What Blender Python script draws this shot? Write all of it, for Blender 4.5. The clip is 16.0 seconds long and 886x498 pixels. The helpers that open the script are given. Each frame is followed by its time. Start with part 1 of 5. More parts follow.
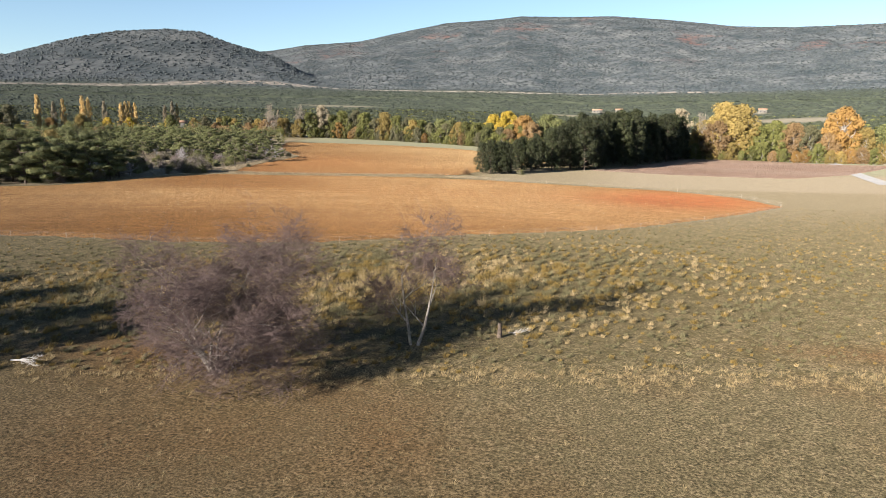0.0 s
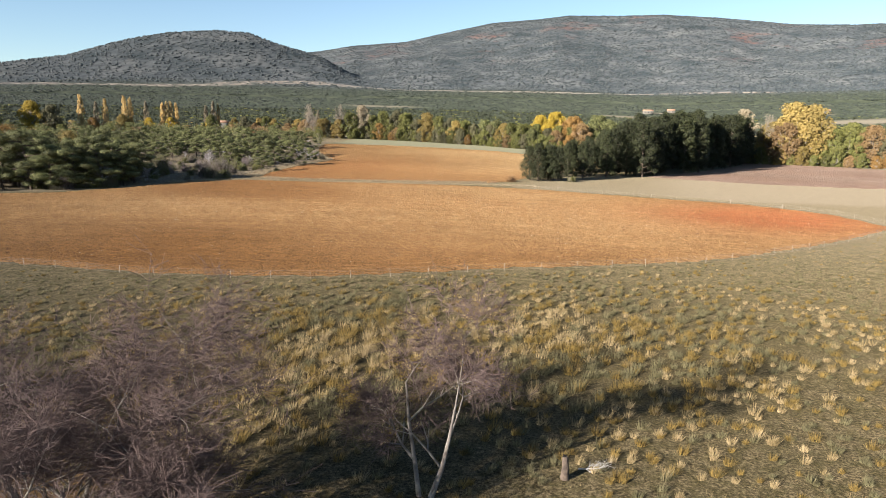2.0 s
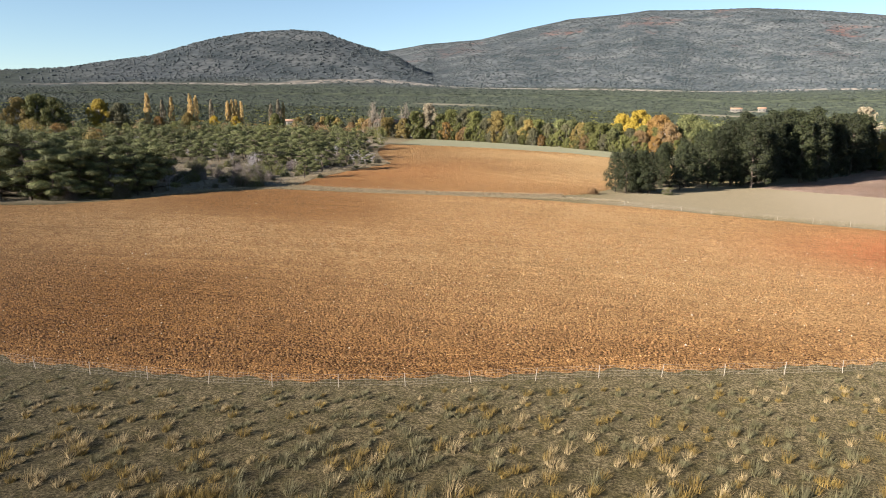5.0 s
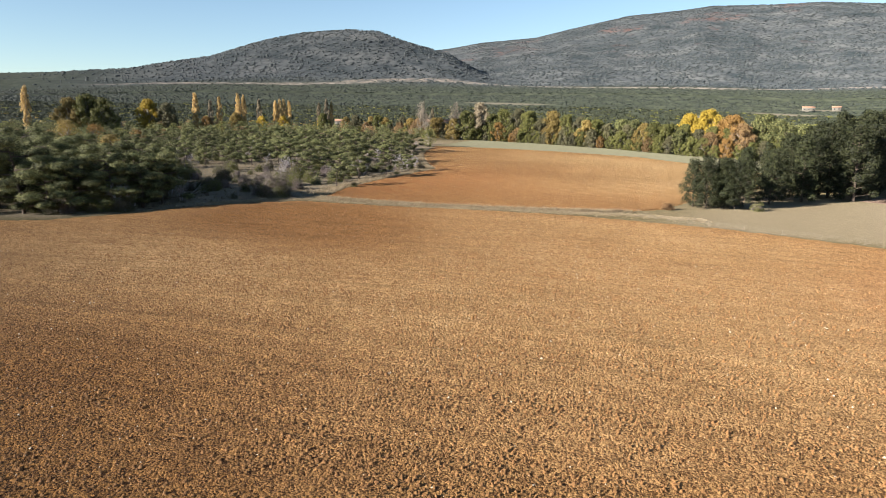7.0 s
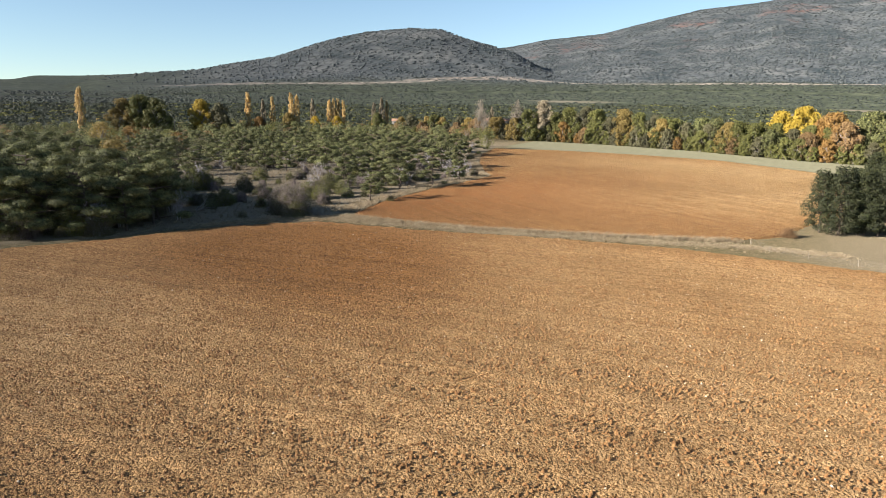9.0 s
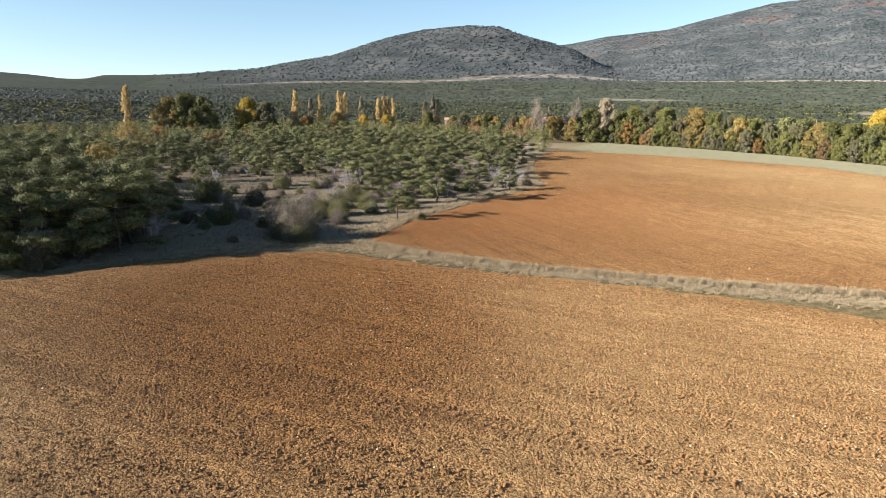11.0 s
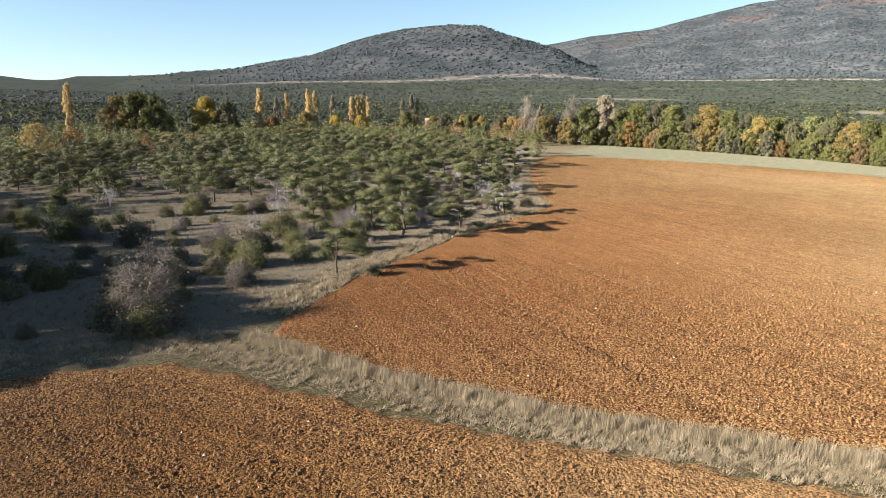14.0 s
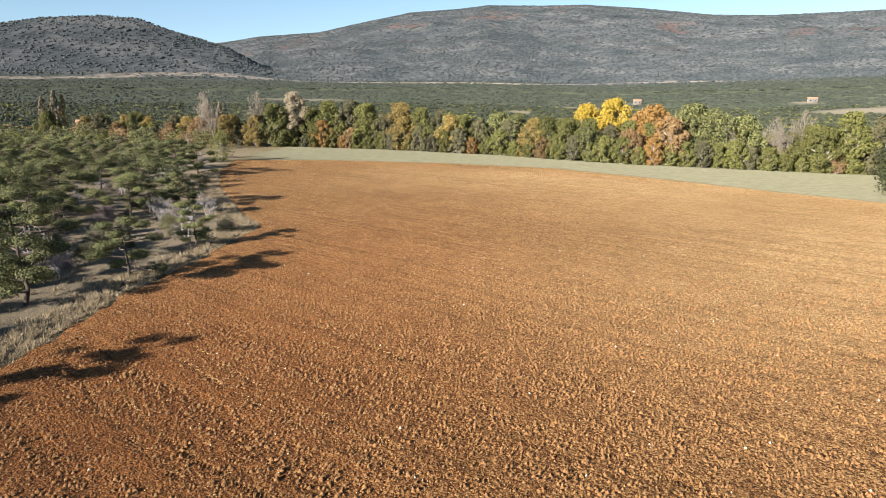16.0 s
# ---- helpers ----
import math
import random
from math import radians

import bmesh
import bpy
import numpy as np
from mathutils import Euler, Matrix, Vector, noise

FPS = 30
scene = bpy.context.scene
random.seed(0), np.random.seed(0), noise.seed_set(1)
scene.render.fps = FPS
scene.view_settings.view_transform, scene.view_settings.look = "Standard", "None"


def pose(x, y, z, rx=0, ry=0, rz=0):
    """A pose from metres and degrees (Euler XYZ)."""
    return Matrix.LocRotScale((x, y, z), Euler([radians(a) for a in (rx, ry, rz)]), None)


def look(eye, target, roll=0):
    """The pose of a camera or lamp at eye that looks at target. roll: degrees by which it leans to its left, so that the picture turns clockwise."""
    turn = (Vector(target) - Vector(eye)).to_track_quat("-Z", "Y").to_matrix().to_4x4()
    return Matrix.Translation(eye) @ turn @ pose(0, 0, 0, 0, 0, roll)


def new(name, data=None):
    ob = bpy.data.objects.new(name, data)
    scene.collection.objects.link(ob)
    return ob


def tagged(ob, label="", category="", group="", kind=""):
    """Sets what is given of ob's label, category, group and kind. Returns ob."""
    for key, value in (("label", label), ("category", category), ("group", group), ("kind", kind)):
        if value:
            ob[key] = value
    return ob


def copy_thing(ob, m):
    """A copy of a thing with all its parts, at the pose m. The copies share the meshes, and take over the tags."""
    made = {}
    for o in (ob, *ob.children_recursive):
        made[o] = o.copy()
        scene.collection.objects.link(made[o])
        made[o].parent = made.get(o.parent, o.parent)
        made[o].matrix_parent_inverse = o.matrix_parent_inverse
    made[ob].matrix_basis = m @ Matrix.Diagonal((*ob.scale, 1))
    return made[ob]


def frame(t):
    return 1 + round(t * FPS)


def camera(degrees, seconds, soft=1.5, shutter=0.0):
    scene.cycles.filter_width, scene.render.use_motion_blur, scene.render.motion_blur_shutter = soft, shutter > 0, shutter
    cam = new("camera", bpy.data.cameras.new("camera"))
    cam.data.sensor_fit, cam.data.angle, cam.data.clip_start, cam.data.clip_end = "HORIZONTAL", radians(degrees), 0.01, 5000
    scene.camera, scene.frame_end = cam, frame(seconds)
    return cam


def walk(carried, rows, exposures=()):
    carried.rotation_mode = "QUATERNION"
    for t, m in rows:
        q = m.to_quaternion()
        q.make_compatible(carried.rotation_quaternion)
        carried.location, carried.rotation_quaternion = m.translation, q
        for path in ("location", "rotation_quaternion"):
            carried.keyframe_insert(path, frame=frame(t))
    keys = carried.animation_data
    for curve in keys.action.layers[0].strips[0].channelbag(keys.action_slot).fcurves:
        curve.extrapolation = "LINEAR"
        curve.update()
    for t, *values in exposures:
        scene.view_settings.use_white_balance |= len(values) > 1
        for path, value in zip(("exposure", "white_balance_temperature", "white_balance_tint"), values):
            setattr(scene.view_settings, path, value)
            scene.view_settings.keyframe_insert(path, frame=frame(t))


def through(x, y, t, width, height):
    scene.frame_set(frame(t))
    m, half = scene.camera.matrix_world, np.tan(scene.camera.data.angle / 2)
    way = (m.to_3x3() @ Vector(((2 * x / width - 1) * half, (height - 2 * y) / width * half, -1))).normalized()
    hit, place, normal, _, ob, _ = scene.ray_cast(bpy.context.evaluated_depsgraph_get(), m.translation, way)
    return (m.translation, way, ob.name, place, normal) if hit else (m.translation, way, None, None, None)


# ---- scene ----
cam = camera(66.1, 16.0, soft=0.75)
PATH = [
    (0, (10.512, -4.349, 13.252), (10.149, -2.411, 12.915), -0.0),
    (0.5, (9.792, 0.074, 13.42), (9.406, 2.007, 13.083), 0.1),
    (1, (9.097, 4.487, 13.606), (8.677, 6.413, 13.27), 0.1),
    (1.5, (8.429, 8.91, 13.746), (7.976, 10.829, 13.41), 0.1),
    (2, (7.616, 13.42, 13.84), (7.129, 15.33, 13.504), 0.2),
    (2.5, (6.797, 17.906, 13.962), (6.28, 19.809, 13.625), 0.2),
    (3, (5.91, 22.397, 14.054), (5.365, 24.292, 13.717), 0.2),
    (3.5, (4.897, 26.932, 14.134), (4.318, 28.817, 13.799), 0.3),
    (4, (3.87, 31.45, 14.263), (3.257, 33.324, 13.926), 0.3),
    (4.2, (3.463, 33.252, 14.312), (2.836, 35.121, 13.975), 0.3),
    (6.3, (-1.473, 51.131, 15.119), (-2.245, 52.943, 14.775), 0.4),
    (6.5, (-2.055, 52.888, 15.17), (-2.84, 54.696, 14.828), 0.4),
    (7, (-4.049, 58.853, 15.545), (-4.875, 60.642, 15.2), 0.4),
    (7.5, (-6.256, 64.895, 15.65), (-7.123, 66.664, 15.304), 0.3),
    (8, (-8.419, 70.663, 15.818), (-9.325, 72.412, 15.471), 0.3),
    (8.5, (-10.963, 76.954, 16.119), (-11.91, 78.68, 15.77), 0.3),
    (9, (-13.372, 82.577, 16.295), (-14.357, 84.282, 15.946), 0.2),
    (9.5, (-16.119, 88.495, 16.305), (-17.142, 90.178, 15.957), 0.2),
    (9.7, (-17.301, 90.914, 16.284), (-18.34, 92.588, 15.937), 0.2),
    (11.8, (-27.906, 111.888, 17.379), (-29.072, 113.474, 17.025), 0.5),
    (12, (-29.323, 114.199, 17.313), (-30.499, 115.779, 16.961), 0.5),
    (12.5, (-32.718, 119.747, 17.268), (-33.898, 121.323, 16.917), 0.4),
    (13, (-36.136, 124.991, 17.235), (-37.315, 126.568, 16.883), 0.4),
    (13.5, (-39.776, 130.399, 17.166), (-40.944, 131.984, 16.815), 0.3),
    (14, (-43.325, 135.755, 17.153), (-44.407, 137.399, 16.802), 0.1),
    (14.5, (-46.956, 141.085, 17.034), (-47.882, 142.823, 16.684), -0.1),
    (15, (-50.379, 146.649, 16.804), (-51.118, 148.474, 16.455), -0.3),
    (15.5, (-53.579, 152.327, 16.582), (-54.098, 154.227, 16.232), -0.5),
    (16, (-56.509, 158.107, 16.39), (-56.758, 160.06, 16.039), -0.7),
]
walk(cam, [(t, look(eye, target, roll)) for t, eye, target, roll in PATH], [(0, 2.02), (4, 2.02), (6.5, 1.98), (9.5, 2.02), (12, 2.2), (13.5, 2.2), (14.8, 2.13), (16, 1.98)])

# ---- daylight ----
SUN_AZ, SUN_EL = math.atan2(-0.59, -0.80), radians(18.5)
world = bpy.data.worlds.new("world")
scene.world = world
world.use_nodes = True
wn = world.node_tree
sky = wn.nodes.new("ShaderNodeTexSky")
sky.sky_type = "NISHITA"
sky.sun_disc = False
sky.sun_elevation = SUN_EL
sky.sun_rotation = SUN_AZ
sky.altitude = 600
sky.dust_density = 0.15
sky.ozone_density = 2.0
wn.links.new(sky.outputs[0], wn.nodes["Background"].inputs[0])
wn.nodes["Background"].inputs[1].default_value = 0.046
lamp = bpy.data.lights.new("sun", "SUN")
lamp.energy, lamp.angle, lamp.color = 5.0, radians(0.6), (1.0, 0.93, 0.84)
sun = new("sun", lamp)
sun.matrix_world = look((-59 * 3, -80 * 3, 300 * math.tan(SUN_EL)), (0, 0, 0))

rng = np.random.default_rng(7)


# ---- materials ----
def material(name, rough=0.9, bump=0.0, bump_scale=8.0, specular=0.2):
    """A material with its node tree, principled shader and object coordinates."""
    m = bpy.data.materials.new(name)
    m.use_nodes = True
    nt = m.node_tree
    bsdf = nt.nodes["Principled BSDF"]
    bsdf.inputs["Roughness"].default_value = rough
    bsdf.inputs["Specular IOR Level"].default_value = specular
    bsdf.inputs["Diffuse Roughness"].default_value = 1.0
    geo = nt.nodes.new("ShaderNodeNewGeometry")
    if bump:
        n = noise_node(nt, geo.outputs["Position"], bump_scale, 6)
        b = nt.nodes.new("ShaderNodeBump")
        b.inputs["Strength"].default_value = 1.0
        b.inputs["Distance"].default_value = bump
        nt.links.new(n, b.inputs["Height"])
        nt.links.new(b.outputs[0], bsdf.inputs["Normal"])
    return m, nt, bsdf, geo.outputs["Position"]


def noise_node(nt, vector, scale, detail=4.0, rough=0.55, stretch=None, turn=0.0):
    if stretch:
        for what, v in (("Rotation", (0, 0, turn)), ("Scale", stretch)):
            mp = nt.nodes.new("ShaderNodeMapping")
            mp.inputs[what].default_value = v
            nt.links.new(vector, mp.inputs["Vector"])
            vector = mp.outputs[0]
    n = nt.nodes.new("ShaderNodeTexNoise")
    n.inputs["Scale"].default_value = scale
    n.inputs["Detail"].default_value = detail
    n.inputs["Roughness"].default_value = rough
    nt.links.new(vector, n.inputs["Vector"])
    return n.outputs["Fac"]


def ramp(nt, value, stops):
    r = nt.nodes.new("ShaderNodeValToRGB")
    el = r.color_ramp.elements
    while len(el) < len(stops):
        el.new(0.5)
    for e, (p, c) in zip(el, stops):
        e.position, e.color = p, (*c, 1)
    nt.links.new(value, r.inputs[0])
    return r.outputs[0]


def grey(nt, value, low, high):
    """value mapped from low..high to 0..1, clamped."""
    r = nt.nodes.new("ShaderNodeMapRange")
    r.inputs["From Min"].default_value, r.inputs["From Max"].default_value = low, high
    nt.links.new(value, r.inputs["Value"])
    return r.outputs[0]


def blend(nt, fac, a, b, how="MIX"):
    x = nt.nodes.new("ShaderNodeMix")
    x.data_type, x.blend_type = "RGBA", how
    for socket, v in ((x.inputs[0], fac), (x.inputs[6], a), (x.inputs[7], b)):
        if isinstance(v, (int, float)):
            socket.default_value = v
        elif isinstance(v, tuple):
            socket.default_value = (*v, 1)
        else:
            nt.links.new(v, socket)
    return x.outputs[2]


def mask(nt, name):
    a = nt.nodes.new("ShaderNodeAttribute")
    a.attribute_name = name
    return a.outputs["Fac"]


def simple_mat(name, dark, light, scale=3.0, rough=0.9, bump=0.0, bump_scale=10.0, specular=0.2):
    m, nt, bsdf, pos = material(name, rough, bump, bump_scale, specular)
    c = ramp(nt, noise_node(nt, pos, scale, 5), [(0.3, dark), (0.7, light)])
    nt.links.new(c, bsdf.inputs["Base Color"])
    return m


def leaf_mat(name, colours, through=0.25):
    """Foliage: each leaf cluster takes its own tone, each plant its own shade."""
    m, nt, bsdf, pos = material(name, 0.75, specular=0.25)
    g = nt.nodes.new("ShaderNodeNewGeometry")
    n = noise_node(nt, pos, 1.1, 3, 0.6)
    add = nt.nodes.new("ShaderNodeMath")
    add.operation = "MULTIPLY_ADD"
    add.inputs[1].default_value = 0.32
    nt.links.new(g.outputs["Random Per Island"], add.inputs[0])
    sub = nt.nodes.new("ShaderNodeMath")
    sub.operation = "MULTIPLY"
    sub.inputs[1].default_value = 0.78
    nt.links.new(n, sub.inputs[0])
    nt.links.new(sub.outputs[0], add.inputs[2])
    stops = [(0.12 + 0.7 * i / (len(colours) - 1), c) for i, c in enumerate(colours)]
    c = ramp(nt, add.outputs[0], stops)
    oi = nt.nodes.new("ShaderNodeObjectInfo")
    hsv = nt.nodes.new("ShaderNodeHueSaturation")
    val = nt.nodes.new("ShaderNodeMapRange")
    val.inputs["To Min"].default_value, val.inputs["To Max"].default_value = 0.75, 1.3
    nt.links.new(oi.outputs["Random"], val.inputs["Value"])
    nt.links.new(val.outputs[0], hsv.inputs["Value"])
    nt.links.new(c, hsv.inputs["Color"])
    nt.links.new(hsv.outputs[0], bsdf.inputs["Base Color"])
    tr = nt.nodes.new("ShaderNodeBsdfTranslucent")
    nt.links.new(hsv.outputs[0], tr.inputs["Color"])
    mx = nt.nodes.new("ShaderNodeMixShader")
    mx.inputs[0].default_value = through
    nt.links.new(bsdf.outputs[0], mx.inputs[1])
    nt.links.new(tr.outputs[0], mx.inputs[2])
    nt.links.new(mx.outputs[0], nt.nodes["Material Output"].inputs["Surface"])
    return m


def cells(nt, vector, scale):
    """Voronoi cells: the distance from each cell's middle and a random tone per cell."""
    v = nt.nodes.new("ShaderNodeTexVoronoi")
    v.inputs["Scale"].default_value = scale
    nt.links.new(vector, v.inputs["Vector"])
    split = nt.nodes.new("ShaderNodeSeparateColor")
    nt.links.new(v.outputs["Color"], split.inputs[0])
    return v.outputs["Distance"], split.outputs[0]


def calc(nt, how, a, b, c=None):
    m = nt.nodes.new("ShaderNodeMath")
    m.operation = how
    for socket, v in zip(m.inputs, (a, b, c)):
        if isinstance(v, (int, float)):
            socket.default_value = v
        elif v is not None:
            nt.links.new(v, socket)
    return m.outputs[0]


def soil_mat(name, dark, mid, light, red, along, lines=0.3):
    """Ploughed earth: crumbs and clods of mixed tone, pale dry swells and damp stretches that also carry painted sun
    and shade, red stretches, faint furrows along the work.
    """
    m, nt, bsdf, pos = material(name, 0.95, specular=0.1)
    broad = noise_node(nt, pos, 0.03, 4, 0.55)
    patch = noise_node(nt, pos, 0.28, 4, 0.6)
    fine = noise_node(nt, pos, 9.0, 5, 0.75)
    far_1, tone_1 = cells(nt, pos, 6.5)
    far_2, tone_2 = cells(nt, pos, 15.0)
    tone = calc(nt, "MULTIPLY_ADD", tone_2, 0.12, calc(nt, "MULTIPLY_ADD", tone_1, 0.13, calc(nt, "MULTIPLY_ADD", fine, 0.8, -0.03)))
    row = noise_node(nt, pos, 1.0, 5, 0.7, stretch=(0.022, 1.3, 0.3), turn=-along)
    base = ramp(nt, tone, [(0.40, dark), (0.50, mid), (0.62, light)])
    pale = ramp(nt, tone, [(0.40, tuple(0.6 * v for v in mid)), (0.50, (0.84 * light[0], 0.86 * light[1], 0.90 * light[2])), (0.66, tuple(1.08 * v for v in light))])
    wet_shaded = ramp(nt, tone, [(0.40, tuple(0.5 * v for v in dark)), (0.50, (0.60 * mid[0], 0.53 * mid[1], 0.40 * mid[2])), (0.63, (1.05 * mid[0], 0.96 * mid[1], 0.72 * mid[2]))])
    c = blend(nt, mask(nt, "dry"), base, pale)
    c = blend(nt, mask(nt, "damp_shade"), c, wet_shaded)
    c = blend(nt, mask(nt, "red"), c, ramp(nt, tone, [(0.3, red), (0.7, tuple(1.6 * v for v in red))]))
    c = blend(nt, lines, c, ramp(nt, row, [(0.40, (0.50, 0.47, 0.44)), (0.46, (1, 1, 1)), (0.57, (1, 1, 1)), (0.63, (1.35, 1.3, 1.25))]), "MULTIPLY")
    c = blend(nt, 0.5, c, ramp(nt, broad, [(0.35, (0.74, 0.70, 0.64)), (0.6, (1.1, 1.1, 1.1))]), "MULTIPLY")
    c = blend(nt, 0.4, c, ramp(nt, patch, [(0.35, (0.72, 0.68, 0.62)), (0.6, (1.1, 1.1, 1.1))]), "MULTIPLY")
    nt.links.new(c, bsdf.inputs["Base Color"])
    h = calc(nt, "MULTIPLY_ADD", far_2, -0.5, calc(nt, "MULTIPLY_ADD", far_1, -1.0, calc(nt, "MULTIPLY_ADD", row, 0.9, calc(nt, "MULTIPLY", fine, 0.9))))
    b = nt.nodes.new("ShaderNodeBump")
    b.inputs["Distance"].default_value = 0.20
    nt.links.new(h, b.inputs["Height"])
    nt.links.new(b.outputs[0], bsdf.inputs["Normal"])
    return m


def ground_mat():
    """Meadow turf, straw-coloured rough grass, olive pasture and, far off, haze-tinted scrub-covered slopes with russet
    patches.
    """
    m, nt, bsdf, pos = material("turf_and_scrub", 0.95, specular=0.1)
    big = noise_node(nt, pos, 0.06, 4)
    mid = noise_node(nt, pos, 0.5, 5, 0.65)
    fine = noise_node(nt, pos, 7.0, 6, 0.8)
    clump = noise_node(nt, pos, 1.7, 4, 0.6)
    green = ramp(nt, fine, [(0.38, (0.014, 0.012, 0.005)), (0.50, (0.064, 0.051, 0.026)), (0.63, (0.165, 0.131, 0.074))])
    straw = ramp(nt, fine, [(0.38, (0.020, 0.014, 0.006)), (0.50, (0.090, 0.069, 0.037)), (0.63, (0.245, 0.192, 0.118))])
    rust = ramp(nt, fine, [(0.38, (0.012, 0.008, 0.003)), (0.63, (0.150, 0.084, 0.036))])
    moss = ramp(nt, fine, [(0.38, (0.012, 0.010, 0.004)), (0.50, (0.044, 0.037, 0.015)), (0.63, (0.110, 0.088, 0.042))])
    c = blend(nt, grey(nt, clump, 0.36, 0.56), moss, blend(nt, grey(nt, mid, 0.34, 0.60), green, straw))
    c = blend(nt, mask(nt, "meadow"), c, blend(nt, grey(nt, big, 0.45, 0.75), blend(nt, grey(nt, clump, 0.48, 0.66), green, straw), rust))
    c = blend(nt, mask(nt, "pale"), c, ramp(nt, fine, [(0.34, (0.052, 0.042, 0.028)), (0.66, (0.205, 0.166, 0.118))]))
    # ground darkened among the tussocks: shade between them painted into the colour
    c = blend(nt, mask(nt, "tussock_shade"), c, ramp(nt, fine, [(0.38, (0.008, 0.006, 0.002)), (0.63, (0.075, 0.057, 0.025))]))
    c = blend(nt, mask(nt, "rust"), c, rust)
    c = blend(nt, mask(nt, "pasture"), c, ramp(nt, mid, [(0.3, (0.076, 0.073, 0.045)), (0.7, (0.132, 0.124, 0.082))]))
    v = nt.nodes.new("ShaderNodeTexVoronoi")
    v.inputs["Scale"].default_value = 0.10
    squash = nt.nodes.new("ShaderNodeMapping")
    squash.inputs["Scale"].default_value = (1.0, 0.35, 1.0)
    nt.links.new(pos, squash.inputs["Vector"])
    nt.links.new(squash.outputs[0], v.inputs["Vector"])
    # slope scrub shifted to blue-grey: distance haze put into the base colour
    hazy_hill = ramp(nt, noise_node(nt, pos, 0.009, 5, 0.6), [(0.34, (0.020, 0.026, 0.029)), (0.5, (0.038, 0.043, 0.047)), (0.66, (0.061, 0.064, 0.066))])
    dots = blend(nt, 0.75, hazy_hill, ramp(nt, v.outputs["Distance"], [(0.15, (0.45, 0.5, 0.5)), (0.7, (1.3, 1.26, 1.22))]), "MULTIPLY")
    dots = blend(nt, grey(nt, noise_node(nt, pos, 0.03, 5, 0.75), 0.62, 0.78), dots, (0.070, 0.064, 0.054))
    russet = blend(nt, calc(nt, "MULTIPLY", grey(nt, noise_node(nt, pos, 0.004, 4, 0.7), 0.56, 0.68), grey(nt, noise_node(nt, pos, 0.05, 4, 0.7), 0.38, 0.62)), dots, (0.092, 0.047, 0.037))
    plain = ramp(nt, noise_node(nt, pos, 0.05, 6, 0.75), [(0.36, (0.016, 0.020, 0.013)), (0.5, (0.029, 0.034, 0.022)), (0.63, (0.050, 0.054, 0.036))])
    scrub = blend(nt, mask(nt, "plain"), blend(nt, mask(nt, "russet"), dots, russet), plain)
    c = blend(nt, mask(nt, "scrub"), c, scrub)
    # broken pale rock ledges along the foot of the hills
    off = calc(nt, "ABSOLUTE", calc(nt, "MULTIPLY_ADD", noise_node(nt, pos, 0.007, 5, 0.6), 70.0, calc(nt, "SUBTRACT", mask(nt, "band"), 35.0)), 0.0)
    wide = calc(nt, "MULTIPLY_ADD", noise_node(nt, pos, 0.0045, 2, 0.5), 56.0, -4.0)
    ledge = calc(nt, "MULTIPLY", grey(nt, calc(nt, "SUBTRACT", wide, off), -6.0, 8.0), mask(nt, "scree"))
    ledge = calc(nt, "MULTIPLY", ledge, grey(nt, noise_node(nt, pos, 0.045, 5, 0.75), 0.36, 0.56))
    c = blend(nt, ledge, c, ramp(nt, noise_node(nt, pos, 0.06, 5, 0.7), [(0.38, (0.070, 0.060, 0.048)), (0.60, (0.195, 0.165, 0.14))]))
    c = blend(nt, mask(nt, "clearing"), c, ramp(nt, mid, [(0.3, (0.075, 0.066, 0.048)), (0.7, (0.125, 0.108, 0.082))]))
    nt.links.new(c, bsdf.inputs["Base Color"])
    b = nt.nodes.new("ShaderNodeBump")
    b.inputs["Distance"].default_value = 0.10
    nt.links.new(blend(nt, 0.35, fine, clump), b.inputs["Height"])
    nt.links.new(b.outputs[0], bsdf.inputs["Normal"])
    return m


GROUND = ground_mat()
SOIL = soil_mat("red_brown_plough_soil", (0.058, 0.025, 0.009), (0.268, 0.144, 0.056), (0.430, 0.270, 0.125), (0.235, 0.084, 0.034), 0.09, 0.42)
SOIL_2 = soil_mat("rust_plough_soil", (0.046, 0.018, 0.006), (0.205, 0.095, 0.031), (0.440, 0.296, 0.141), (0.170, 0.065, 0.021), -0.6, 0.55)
STUBBLE = soil_mat("brown_stubble_soil", (0.12, 0.074, 0.052), (0.205, 0.135, 0.102), (0.275, 0.200, 0.155), (0.2, 0.11, 0.07), 0.1)
BARK = simple_mat("grey_bark", (0.15, 0.13, 0.115), (0.42, 0.38, 0.34), 4, 0.9, 0.03, 12)
BARE_BARK = simple_mat("weathered_pale_bark", (0.080, 0.067, 0.057), (0.235, 0.205, 0.178), 4, 0.9, 0.03, 12)
BARK_DARK = simple_mat("dark_bark", (0.035, 0.027, 0.022), (0.12, 0.09, 0.07), 5, 0.9, 0.03, 12)
PALE_WOOD = simple_mat("bleached_wood", (0.20, 0.185, 0.175), (0.42, 0.40, 0.38), 5, 0.85)
TWIG = simple_mat("purple_brown_twigs", (0.045, 0.030, 0.027), (0.125, 0.087, 0.079), 1.2)
TWIG_GREY = simple_mat("grey_twigs", (0.19, 0.17, 0.17), (0.40, 0.37, 0.37), 2)
PINE = leaf_mat("pine_needles", [(0.011, 0.013, 0.005), (0.058, 0.064, 0.024), (0.235, 0.232, 0.090)], 0.12)
CONIFER = leaf_mat("dark_conifer_foliage", [(0.005, 0.007, 0.003), (0.013, 0.016, 0.006), (0.042, 0.045, 0.016)], 0.04)
OLIVE = leaf_mat("olive_green_leaves", [(0.032, 0.037, 0.011), (0.088, 0.092, 0.027), (0.185, 0.172, 0.053)])
GOLD = leaf_mat("golden_leaves", [(0.100, 0.077, 0.026), (0.205, 0.150, 0.047), (0.33, 0.240, 0.085)], 0.3)
